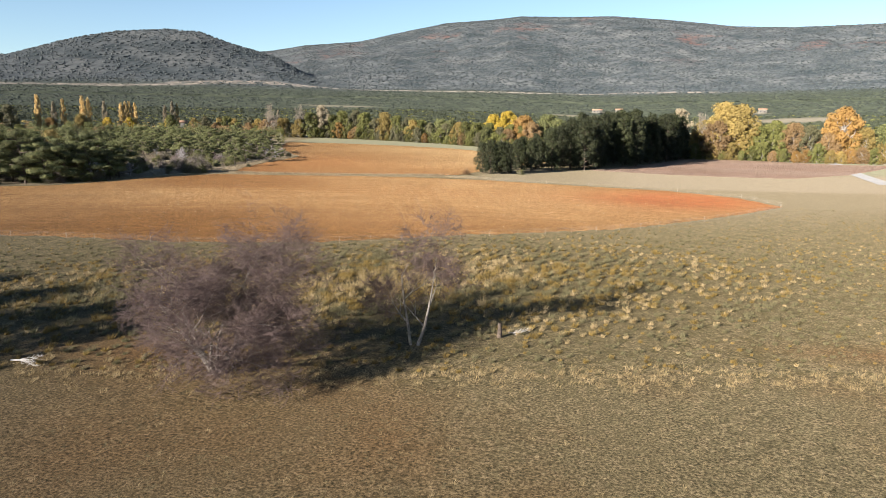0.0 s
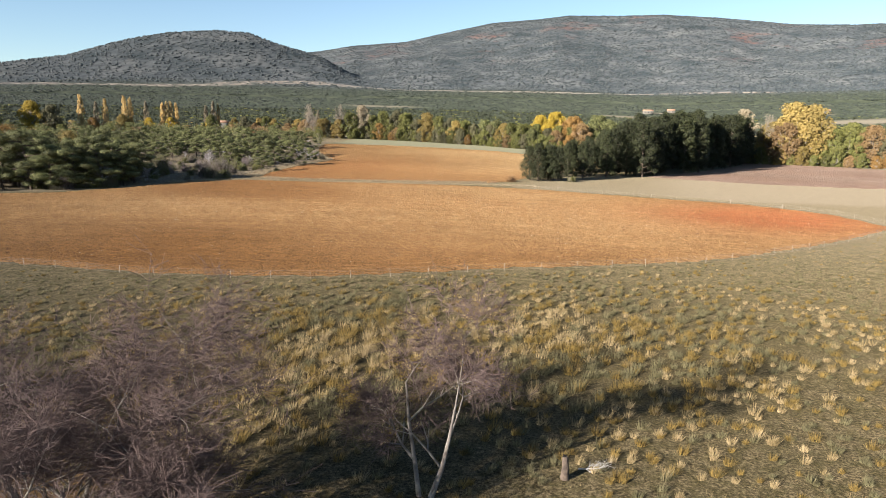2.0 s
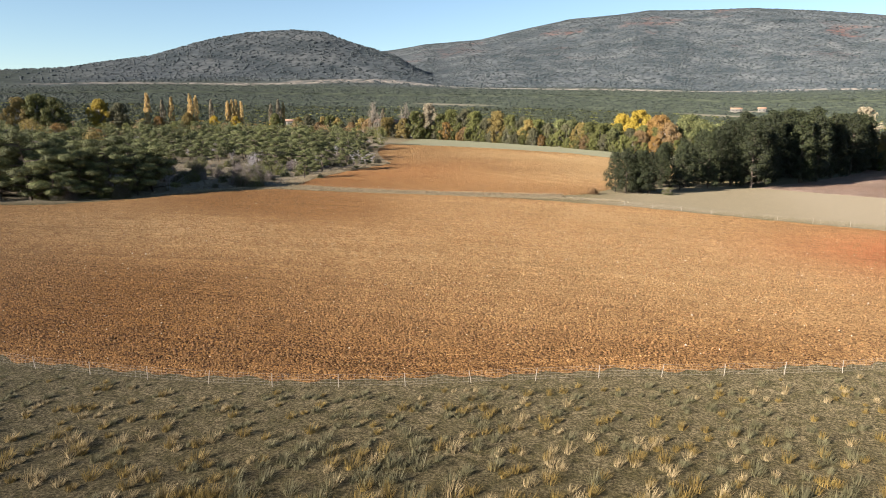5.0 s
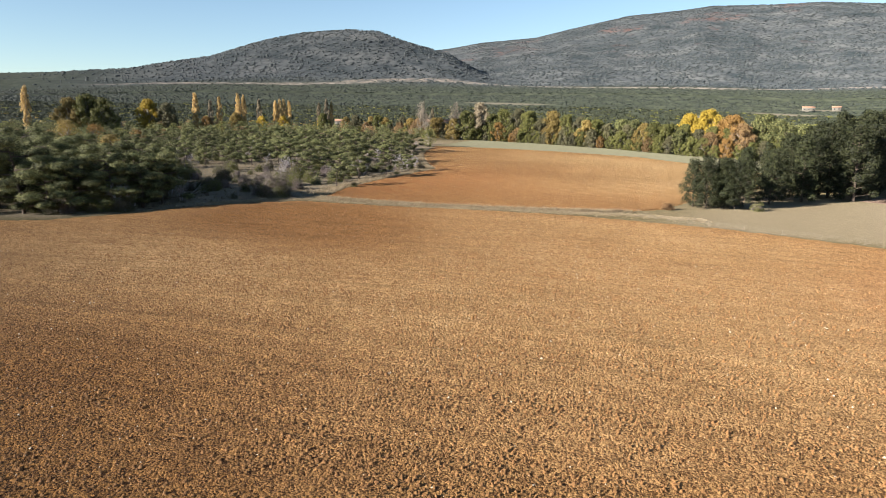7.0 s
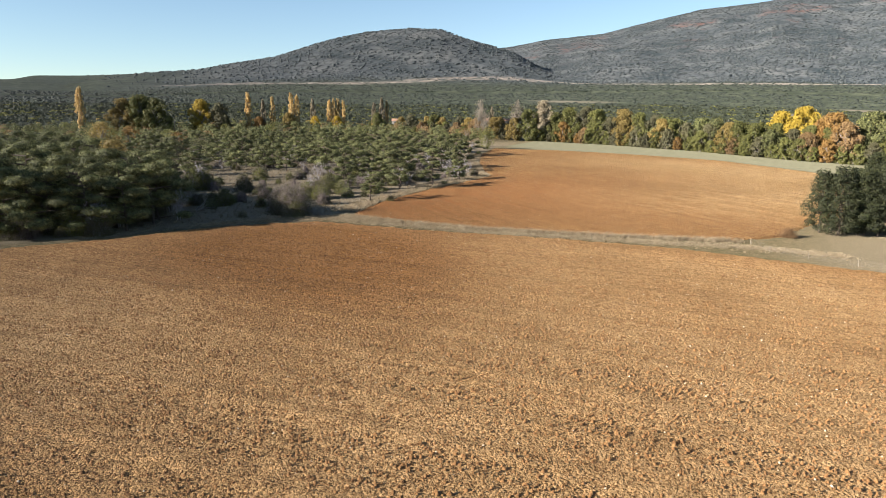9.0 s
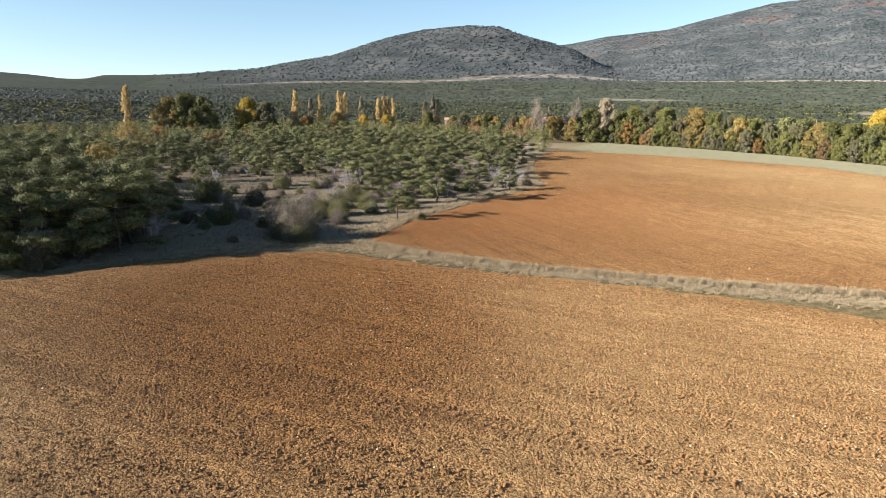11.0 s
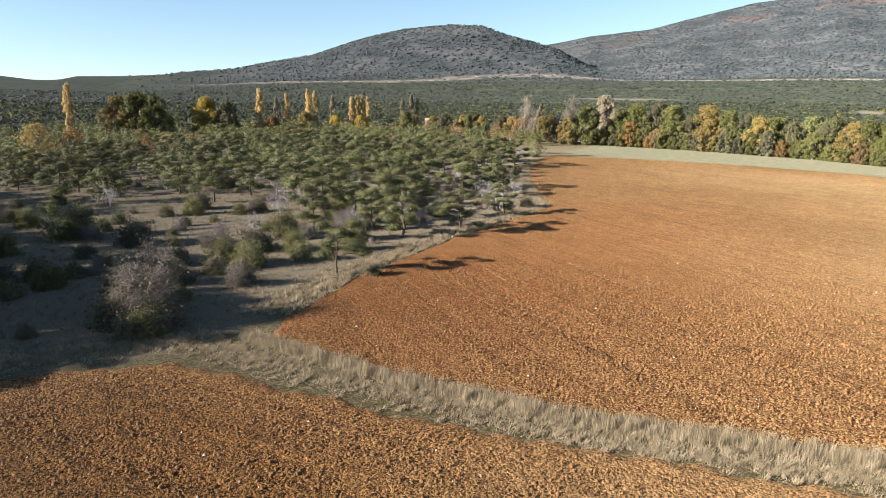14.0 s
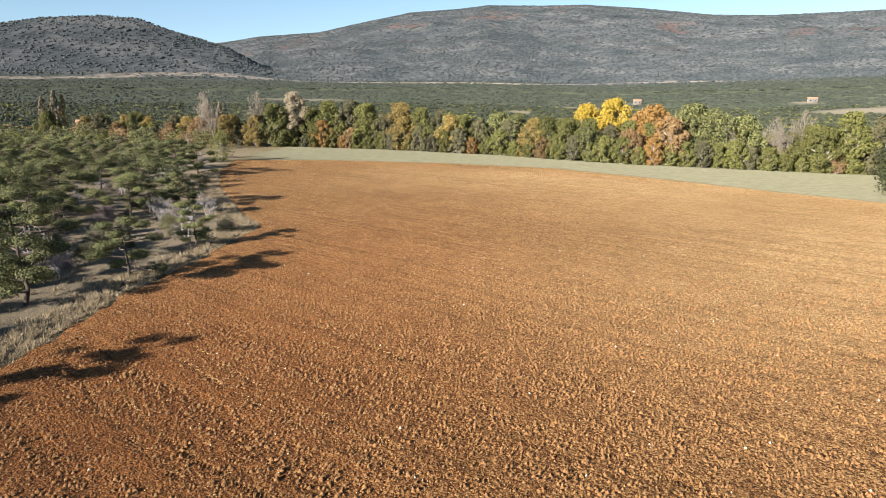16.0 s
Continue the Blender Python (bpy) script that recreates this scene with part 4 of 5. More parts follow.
# ---- pine wood ----
wr = np.random.default_rng(21)
pines = [pine(100 + i, 6.6 + 0.5 * (i % 3), bare=(0.30, 0.12, 0.36, 0.16)[i % 4]) for i in range(8)]
GAP = [(-94, 160), (-100, 158), (-116, 168), (-140, 188), (-128, 198), (-110, 190), (-97, 178)]
DENSE = [(-97, 147), (-98, 139), (-105, 129), (-130, 119), (-220, 102), (-245, 196), (-165, 178), (-120, 158), (-104, 150)]
OPEN = [(-89, 184), (-98, 178), (-110, 191), (-128, 199), (-160, 197), (-245, 202), (-260, 335), (-146, 338), (-133, 310), (-119, 282), (-103, 252), (-96, 240), (-93, 221), (-93, 207)]
first = 0
for x, y in np.vstack([scatter(DENSE, 170, 3.3, wr), scatter(OPEN, 150, 4.8, wr)]):
    tall = wr.uniform(1.05, 1.5) * (0.6 if x > -103 else 0.88 if x > -108 else 1.12) if inside(DENSE, x, y) > 0 else wr.uniform(0.7, 1.25)
    if first < 8:
        put(pines[first], x, y, 0, tall)
    else:
        again(pines[wr.integers(8)], x, y, wr.uniform(0, 360), tall)
    first += 1
for i, (x, y, k) in enumerate(((-97.5, 141, 1.2), (-99, 146.5, 1.3), (-102.5, 150, 1.2), (-107, 152, 1.3), (-112, 155, 1.4), (-104, 147, 1.4), (-109, 149.5, 1.4), (-99.5, 137, 1.3), (-101.5, 143, 1.4), (-104, 138.5, 1.5), (-117, 158, 1.3), (-123, 161, 1.3), (-104.5, 153, 0.8), (-109, 157.5, 0.85), (-114, 162, 0.95), (-102.5, 131, 1.3), (-105.5, 129.5, 1.4))):
    again(pines[i % 8], x, y, 40 * i, k)
for i, (x, y) in enumerate(((-109, 128), (-114, 126), (-119, 124.5))):
    again(pines[2 * i + 1], x, y, 77 * i, 1.7)
again(pines[2], -87.6, 184.2, 30, 0.72)
again(pines[5], -156.5, 225, 80, 0.85)
again(pines[1], -91.5, 213.0, 10, 0.8)
again(pines[3], -92.0, 226.5, 200, 0.75)


def shrub(seed, tall, wide, mat, leaves, label, group="shrubs of the wood", twig=None, m=1500, fine=0.009):
    """A low bush: many twigs from the ground and a loose leaf cover."""
    r = np.random.default_rng(seed)
    t = thing("shrub", label, "shrub", group)
    n = 150
    d = unit(r, n)
    d[:, 2] = np.abs(d[:, 2])
    tip = d * [wide / 2, wide / 2, tall] * r.uniform(0.6, 1.0, (n, 1))
    mid = tip * [0.45, 0.45, 0.55] + r.normal(size=(n, 3)) * 0.08 * wide
    mid[:, 2] = np.abs(mid[:, 2])
    foot = d * [0.12 * wide, 0.12 * wide, 0] - [0, 0, 0.05]
    segs = np.vstack([np.hstack([foot, mid, np.full((n, 1), 0.03), np.full((n, 1), 0.018)]), np.hstack([mid, tip, np.full((n, 1), 0.018), np.full((n, 1), 0.008)])])
    k = r.integers(0, n, m)
    a = mid[k] + (tip[k] - mid[k]) * r.random((m, 1))
    b = a + unit(r, m) * 0.14 * wide * r.uniform(0.5, 1.2, (m, 1))
    b[:, 2] = np.abs(b[:, 2])
    segs = np.vstack([segs, np.hstack([a, b, np.full((m, 1), fine), np.full((m, 1), 0.4 * fine)])])
    v, f = tubes(segs, 3)
    part("stem_frame", mesh_of("stem_frame", v, f, twig or SHRUB_TWIG), t)
    if leaves:
        k = r.integers(0, m, leaves)
        c = b[k] + r.normal(size=(leaves, 3)) * 0.07 * wide
        c[:, 2] = np.abs(c[:, 2])
        v, f = cards(c, unit(r, leaves), 0.065 * r.uniform(0.6, 1.4, leaves), r)
        tagged(part("leaf_cover", mesh_of("leaf_cover", v, f, mat), t), kind="stuff")
    return t


bushes = [shrub(700, 3.0, 3.6, OLIVE, 5200, "olive-green leafy shrub in dry grass"), shrub(701, 2.6, 3.4, GREYGREEN, 4800, "grey-green scrubby shrub in dry grass"), shrub(702, 3.4, 3.6, GREYGREEN, 900, "purple-brown nearly leafless shrub in dry grass"), shrub(703, 2.2, 2.6, PINE, 4200, "dark green juniper bush in dry grass"), shrub(704, 3.0, 3.6, RUSSET, 0, "leafless grey-purple thorn bush in dry grass")]
for i, b in enumerate(bushes):
    put(b, (-99, -104, -92, -108, -96)[i], (190, 178, 176, 205, 170)[i], 0, 0.9)
for x, y in scatter([(-84, 163), (-94, 146), (-104, 130), (-140, 120), (-210, 105), (-240, 320), (-146, 336), (-118, 283), (-102, 252), (-95, 240), (-92, 207)], 190, 2.8, wr):
    again(bushes[wr.choice(5, p=[0.25, 0.3, 0.15, 0.18, 0.12])], x, y, wr.uniform(0, 360), wr.uniform(0.45, 1.05))
for x, y in scatter([(-90, 186), (-97, 170), (-112, 168), (-128, 190), (-132, 230), (-112, 262), (-97, 238), (-94, 207)], 70, 2.0, wr):
    again(bushes[wr.choice(5, p=[0.2, 0.3, 0.15, 0.2, 0.15])], x, y, wr.uniform(0, 360), wr.uniform(0.35, 0.8))
for x, y in along_line([(-98, 137), (-104.5, 130.5), (-130, 120.5), (-170, 111), (-215, 101)], 64, wr, 1.3):
    again(bushes[wr.choice(5, p=[0.25, 0.3, 0.1, 0.25, 0.1])], x, y + 1.6, wr.uniform(0, 360), wr.uniform(0.5, 1.2))
# the large thorn bush at the fields' corner, with a juniper at its foot
put(shrub(720, 5.4, 6.4, GREYGREEN, 9000, "large grey-mauve leafless thorn bush at the fields' corner", twig=SHRUB_TWIG, m=7500, fine=0.011), -88.2, 164.4)
put(shrub(721, 4.4, 5.6, GREYGREEN, 5000, "grey-mauve leafless thorn bush beside dry grass", twig=SHRUB_TWIG, m=6500, fine=0.011), -92.2, 166.0)
again(bushes[0], -86.2, 163.0, 10, 0.8)
again(bushes[1], -90.0, 163.2, 70, 1.1)
again(bushes[4], -94.4, 167.8, 20, 1.2)
again(bushes[1], -86.8, 162.2, 90, 0.8)
again(bushes[0], -84.0, 185.6, 0, 0.45)
again(bushes[1], -93.0, 236.0, 0, 0.8)

for k, x, y, size in ((1, -103, 187.6, 1.2), (0, -100.5, 181, 1.0), (1, -118, 182.5, 1.35), (0, -128, 181, 1.5), (2, -98, 172.5, 1.3), (4, -110, 188.5, 1.1), (2, -107, 177, 1.0), (3, -95, 187, 1.0), (0, -94, 194, 1.0), (1, -98, 199, 1.2), (4, -103, 203, 1.2), (0, -107, 196, 1.2), (2, -155, 227, 1.6), (1, -136, 205, 1.3), (0, -112, 212, 1.0), (3, -99, 168, 0.8), (1, -93, 169, 0.8)):
    again(bushes[k], x, y, 37 * x, size)

greys = [bare_tree(800 + i, 4.6, 3.8, 2, "dead grey pine with bare crooked limbs", name="dead_tree", levels=4, r0=0.11, bark=TWIG_GREY, twig=TWIG_GREY, thin=0.013, group="dead pines of the wood", tilt=(0.1, 0.4)) for i in range(3)]
for i, g in enumerate(greys):
    put(g, (-101, -118, -96)[i], (214, 206, 232)[i])
for x, y in scatter(OPEN, 62, 4, wr):
    again(greys[wr.integers(3)], x, y, wr.uniform(0, 360), wr.uniform(0.6, 1.05))
for x, y in ((-98.5, 137), (-101, 142.5), (-103.5, 149), (-99.6, 151.5), (-107, 156)):
    again(greys[wr.integers(3)], x, y, wr.uniform(0, 360), wr.uniform(0.9, 1.2))
for x, y in scatter(DENSE, 22, 5, wr):
    again(greys[wr.integers(3)], x, y, wr.uniform(0, 360), wr.uniform(0.8, 1.3))
snag = small_wood("fallen_branch", "white dead branch lying in the wood's shade", "branch", np.vstack(twig_tree(np.random.default_rng(28), 3.4, 2.4, 2, 3, 0.09)), PALE_WOOD)
snag.matrix_basis = pose(-104, 158.5, ground_z(-104, 158.5) + 0.25, 0, 62, 10)

oaks = [broadleaf(820, 7.5, 6.5, GOLD, 1900, "autumn_oak", "golden-brown autumn oak among dark pines", "oaks of the wood", low=0.12), broadleaf(821, 7.0, 6.0, ORANGE, 1700, "autumn_oak", "orange-brown autumn oak among dark pines", "oaks of the wood", low=0.12), broadleaf(822, 7.0, 6.5, OLIVE, 1900, "autumn_oak", "olive-green oak among dark pines", "oaks of the wood", low=0.1)]
for i, (k, x, y, s) in enumerate([(0, -172, 186, 1.1), (1, -235, 262, 1.15), (2, -128, 178, 0.7), (1, -226, 234, 1.6), (0, -232, 228, 1.7), (2, -190, 165, 1.1), (0, -131, 163, 1.5), (2, -205, 280, 0.9)]):
    if i < 3:
        put(oaks[k], x, y, 0, s)
    else:
        again(oaks[k], x, y, 50 * i, s)
# trees at the far tip of the wood
put(broadleaf(830, 7.6, 7.2, OLIVE, 2200, "round_tree", "dense round dark-green tree at the field's corner", low=0.03), -140.5, 337.5)
put(broadleaf(831, 8.2, 7.0, RUSSET, 900, "autumn_tree", "thin brown autumn tree with a yellowing side", low=0.05), -151, 340)
put(broadleaf(832, 7.0, 5.0, GOLD, 600, "autumn_tree", "yellowing autumn tree at the wood's edge", low=0.3), -155, 342)


def far_trees(xy, tall, wide, r, mat, name):
    """Low-detail crowns for woodland seen from afar: an uneven dome each."""
    n, k = len(xy), 5
    a = np.arange(k) * 2 * math.pi / k
    turn = r.uniform(0, 6.28, n)[:, None]
    levels = ((0.46, 0.05), (0.46, 0.62))
    m = len(levels) * k
    v = np.empty((n, m + 1, 3))
    j = r.uniform(0.72, 1.25, (n, m + 1))
    for lvl, (w, h) in enumerate(levels):
        q = slice(lvl * k, lvl * k + k)
        v[:, q, 0] = np.cos(a + turn) * wide[:, None] * w * j[:, q]
        v[:, q, 1] = np.sin(a + turn) * wide[:, None] * w * j[:, q]
        v[:, q, 2] = tall[:, None] * h * r.uniform(0.85, 1.15, (n, k))
    v[:, m] = np.stack([r.normal(size=n) * wide * 0.12, r.normal(size=n) * wide * 0.12, tall * r.uniform(0.9, 1.05, n)], 1)
    v += np.stack([xy[:, 0], xy[:, 1], height(xy[:, 0], xy[:, 1]) - 0.3], 1)[:, None]
    i = np.arange(k)
    nxt = (i + 1) % k
    t = [np.stack([i + (len(levels) - 1) * k, nxt + (len(levels) - 1) * k, np.full(k, m)], 1)]
    for lvl in range(len(levels) - 1):
        o = lvl * k
        t += [np.stack([i + o, nxt + o, nxt + o + k], 1), np.stack([i + o, nxt + o + k, i + o + k], 1)]
    t = np.vstack(t)
    return mesh_of(name, v.reshape(-1, 3), (t[None] + (np.arange(n) * (m + 1))[:, None, None]).reshape(-1, 3), mat, True)


def leafy_trees(xy, tall, wide, r, mat, name, leaves):
    """Woodland at a middle distance: each crown an uneven cluster of leaf sprays over a dark core."""
    n = len(xy)
    d = unit(r, n * leaves).reshape(n, leaves, 3)
    d[..., 2] = np.abs(d[..., 2]) * 1.1 - 0.25
    lobe = 1 + 0.25 * np.sin(3 * np.arctan2(d[..., 1], d[..., 0]) + r.uniform(0, 6.28, (n, 1)))
    c = d * lobe[..., None] * r.uniform(0.55, 1.0, (n, leaves, 1)) * np.stack([wide / 2, wide / 2, tall * 0.6], 1)[:, None]
    c[..., 2] += tall[:, None] * 0.42
    c += np.stack([xy[:, 0], xy[:, 1], height(xy[:, 0], xy[:, 1])], 1)[:, None]
    nor = d.reshape(-1, 3) + unit(r, n * leaves) * 0.6 + [0, 0, 0.3]
    v, f = cards(c.reshape(-1, 3), nor / np.linalg.norm(nor, axis=1, keepdims=True), np.repeat(wide, leaves) * 0.17 * r.uniform(0.6, 1.3, n * leaves), r)
    return mesh_of(name, v, f, mat)


def joined_pines(xy, r, mat, name, tall, leaves=260, spray=0.036):
    """The farther pines: layered needle clumps joined into one."""
    n = len(xy)
    h = tall * r.uniform(0.7, 1.2, n)
    a, u = r.uniform(0, 2 * math.pi, (n, leaves)), r.random((n, leaves))
    reach = h[:, None] * 0.46 * np.sqrt(np.maximum(0.03, 1 - ((u - 0.45) / 0.58) ** 2)) * np.sqrt(r.random((n, leaves)))
    z = h[:, None] * (0.26 + 0.74 * (np.floor(u * 6) / 6 + 0.035 * r.normal(size=u.shape)))
    c = np.stack([np.cos(a) * reach, np.sin(a) * reach, z], -1) + np.stack([xy[:, 0], xy[:, 1], height(xy[:, 0], xy[:, 1])], 1)[:, None]
    m = n * leaves
    nor = unit(r, m) * 0.5 + [0, 0, 0.5] + np.stack([np.cos(a), np.sin(a), 0 * a], -1).reshape(-1, 3) * 0.9
    v, f = cards(c.reshape(-1, 3), nor / np.linalg.norm(nor, axis=1, keepdims=True), np.repeat(h, leaves) * spray * r.uniform(0.6, 1.3, m), r)
    return stuff(name, mesh_of(name, v, f, mat), "pine woodland beyond the fields", "woodland")


q = random_in(DENSE, 150, wr)
q = q[q[:, 0] < -138]
joined_pines(q, wr, PINE, "pine_wood", 7.5, 1500, 0.02)
q = random_in(OPEN, 190, wr, 3.0)
q = q[(inside(GAP, q[:, 0], q[:, 1]) < 0) & ((q[:, 0] < -150) | (q[:, 1] > 250))]
k = wr.random(len(q))
joined_pines(q[k < 0.7], wr, PINE, "pine_wood", 5.2, 900, 0.024)
joined_pines(q[k > 0.7], wr, GREYGREEN, "grey_wood", 4.6, 800, 0.024)
BEYOND = [(-245, 105), (-420, 60), (-520, 250), (-480, 440), (-215, 425), (-165, 400), (-158, 350), (-245, 335)]
q = random_in(BEYOND, 1200, wr)
k = wr.random(len(q))
joined_pines(q[k < 0.62], wr, PINE, "pine_wood", 6.5)
joined_pines(q[(k > 0.62) & (k < 0.8)], wr, GREYGREEN, "grey_wood", 5.5)
joined_pines(q[(k > 0.8) & (k < 0.92)], wr, OLIVE, "olive_wood", 6.5)
joined_pines(q[k > 0.92], wr, RUSSET, "russet_wood", 6.5)

# ---- conifer grove ----
gr = np.random.default_rng(31)


def conifer(seed, tall, wide, leaves):
    r = np.random.default_rng(seed)
    t = thing("conifer", "tall dark evergreen conifer in a dense grove", "tree", "conifers of the grove")
    segs = [[0, 0, -0.1, 0.1, 0, tall * 0.5, 0.02 * tall, 0.013 * tall], [0.1, 0, tall * 0.5, 0, 0.1, tall * 0.96, 0.013 * tall, 0.003 * tall]]
    blobs = []
    for k in range(46):
        u = 0.09 + 0.89 * (k + 0.5) / 46
        w = wide / 2 * min(1.0, (1 - u) * 1.7 + 0.10) ** 0.8
        a = k * 2.4 + r.uniform(-0.4, 0.4)
        e = w * r.uniform(0.45, 1.0)
        c = [math.cos(a) * e, math.sin(a) * e, tall * u]
        blobs.append([*c, wide * r.uniform(0.12, 0.23)])
        segs.append([0, 0, max(0.3, tall * (u - 0.05)), *c, 0.006 * tall, 0.002 * tall])
    v, f = tubes(segs, 5)
    part("trunk", mesh_of("conifer_trunk", v, f, BARK_DARK), t)
    v, f = crown_cards(r, blobs, leaves, 0.20, 0.8)
    part("crown", mesh_of("conifer_crown", v, f, CONIFER), t)
    return t


firs = [conifer(300 + i, 18, (8.5, 9.5, 7.5, 9.0)[i], 7000) for i in range(4)]
for i, (x, y) in enumerate(scatter(GROVE, 75, 4.2, gr)):
    s = np.interp(y, [188, 195, 210, 235, 262, 380], [0.45, 0.5, 0.68, 0.95, 1.15, 1.2])
    s = min(s, np.interp(x, [-16, -8, 0, 10, 30], [0.42, 0.52, 0.66, 1.0, 1.2])) * gr.uniform(0.85, 1.05)
    if i < 4:
        put(firs[i], x, y, 0, s)
    else:
        again(firs[gr.integers(4)], x, y, gr.uniform(0, 360), s)
for x, y, s in ((-15.0, 194.5, 0.5), (-12.6, 193.8, 0.54), (-10.2, 195.5, 0.52), (-7.8, 196, 0.5)):
    again(firs[gr.integers(4)], x, y, gr.uniform(0, 360), s)
put(shrub(710, 1.9, 3.4, RUSSET, 0, "heap of cut brown brushwood beside the track", twig=BRUSH), -18.6, 187.0, 0, 0.9)
put(shrub(711, 1.7, 2.4, OLIVE, 1800, "bright olive-green rounded bush on the track's edge"), -4.0, 195.6)

# ---- hedgerow ----
hr = np.random.default_rng(41)
OAK = broadleaf(400, 13, 11.6, OLIVE, 10000, "hedgerow_tree", "olive-green broadleaf tree in the hedgerow", "trees of the hedgerow", low=0.03, blobs_n=100, size=0.23)
OAK_2 = broadleaf(401, 13, 10.4, GREYGREEN, 10000, "hedgerow_tree", "grey-green broadleaf tree in the hedgerow", "trees of the hedgerow", low=0.03, blobs_n=100, size=0.23)
GOLDEN = broadleaf(402, 13, 11.0, GOLD, 10000, "hedgerow_tree", "golden autumn tree in the hedgerow", "trees of the hedgerow", low=0.03, blobs_n=100, size=0.23)
RUSTY = broadleaf(403, 13, 11.6, RUSSET, 10000, "hedgerow_tree", "russet autumn tree in the hedgerow", "trees of the hedgerow", low=0.05, blobs_n=100, size=0.23)
FIERY = broadleaf(404, 13, 11.0, ORANGE, 10000, "hedgerow_tree", "orange autumn tree in the hedgerow", "trees of the hedgerow", low=0.05, blobs_n=100, size=0.23)
BRIGHT = broadleaf(405, 13, 10.5, YELLOW, 10000, "hedgerow_tree", "bright yellow autumn tree behind the hedgerow", "trees of the hedgerow", low=0.05, blobs_n=100, size=0.23)
BIRCH = broadleaf(406, 14, 8.0, PALE_LEAF, 7000, "hedgerow_tree", "pale-leaved tree with a white trunk in the hedgerow", "trees of the hedgerow", low=0.2, bark=BARE_BARK, blobs_n=80, size=0.20)
CEDAR = broadleaf(407, 13, 12.2, PINE, 10000, "hedgerow_tree", "dark olive cedar-like tree in the hedgerow", "trees of the hedgerow", low=0.1, bark=BARK_DARK, blobs_n=100, size=0.23)
THIN = bare_tree(408, 14, 8, 2, "pale leafless tree in the hedgerow", name="hedgerow_tree", levels=5, r0=0.2, bark=TAN_TWIG, twig=TAN_TWIG, thin=0.02, group="trees of the hedgerow", tilt=(0.1, 0.3))
LIME = broadleaf(409, 13, 11.0, OLIVE, 10000, "hedgerow_tree", "yellow-green broadleaf tree in the hedgerow", "trees of the hedgerow", low=0.03, blobs_n=100, size=0.23)
used = set()


def stand(k, x, y, tall, turn=None):
    """A hedgerow tree of a kind, made so tall."""
    size = 1.1 * tall / 13.0
    turn = hr.uniform(0, 360) if turn is None else turn
    if k.name in used:
        return again(k, x, y, turn, size)
    used.add(k.name)
    return put(k, x, y, turn, size)


for k, x, y, tall in ((THIN, -172, 401, 17), (THIN, -156, 408, 17), (BIRCH, -145, 411, 17), (OAK, -151, 407, 14), (OAK, -138, 412, 13), (FIERY, -133, 408, 9), (OAK, -132, 413, 15.5), (OAK_2, -124, 414, 16), (OAK, -117, 412, 15), (RUSTY, -122, 408, 7), (OAK_2, -110, 410, 12), (GOLDEN, -104, 412, 15.5), (GOLDEN, -103, 408, 11), (OAK, -96, 410, 14), (OAK_2, -89, 409, 13.5), (GOLDEN, -85, 406, 12), (OAK, -81, 407, 12), (OAK_2, -74, 406, 11), (OAK_2, -64, 402, 11), (GOLDEN, -55, 396, 12), (LIME, -51, 394, 12.5), (OAK, -45, 392, 12), (CEDAR, -38, 388, 10), (BRIGHT, -27, 406, 19), (BRIGHT, -36, 410, 17), (FIERY, -16, 390, 17), (RUSTY, -12, 386, 14), (FIERY, -20, 394, 15), (RUSTY, -25, 383, 10), (CEDAR, -3, 394, 18), (CEDAR, 3, 390, 16), (CEDAR, 12, 390, 15), (THIN, 8, 386, 12), (THIN, 22, 388, 14), (THIN, 30, 392, 16), (LIME, 33, 382, 13), (OAK, 42, 384, 17), (OAK_2, 50, 380, 16), (OAK, 57, 378, 15),
                      (BIRCH, 64, 362, 21), (THIN, 70, 356, 19), (GOLDEN, 74, 356, 17), (GOLDEN, 84, 356, 25), (GOLDEN, 91, 352, 24), (RUSTY, 80, 350, 17), (OAK, 98, 346, 15), (LIME, 105, 345, 17), (RUSTY, 112, 342, 16), (OAK_2, 118, 338, 15), (RUSTY, 124, 332, 12), (FIERY, 131, 335, 22), (GOLDEN, 138, 330, 14), (CEDAR, 146, 330, 15), (GOLDEN, 140, 312, 8)):
    stand(k, x, y, tall)
for s in range(46):
    x = -150 + 4.9 * s
    y = np.interp(x, [-150, -132, -100, -68, -45, -24, 7, 51, 75], [409, 407, 406, 398, 387, 379, 381, 379, 372]) + hr.uniform(-0.5, 1.5)
    k = (OAK, RUSTY, FIERY, LIME, OAK_2)[hr.choice(5, p=[0.45, 0.1, 0.04, 0.16, 0.25])]
    stand(k, x, y, hr.uniform(4, 8.5))
for s in range(34):
    x = -148 + 6.2 * s
    y = np.interp(x, [-150, -132, -100, -68, -45, -24, 7, 51, 75], [412, 414, 412, 405, 394, 387, 388, 386, 379]) + hr.uniform(0, 4)
    stand((OAK, LIME, OAK_2, CEDAR)[hr.choice(4, p=[0.45, 0.2, 0.2, 0.15])], x, y, hr.uniform(9, 13.5))
for x, y in zip(np.linspace(62, 136, 20), np.interp(np.linspace(62, 136, 20), [62, 121, 136], [354, 316, 312])):
    stand((GOLDEN, RUSTY, OAK, FIERY, LIME)[hr.integers(5)], x, y + hr.uniform(0, 4), hr.uniform(4, 8))
for x, y in zip(np.linspace(-240, -158, 22), np.linspace(425, 404, 22)):
    stand((OAK, GOLDEN, OAK_2, RUSTY, LIME)[hr.integers(5)], x, y + hr.uniform(0, 14), hr.uniform(6, 11))

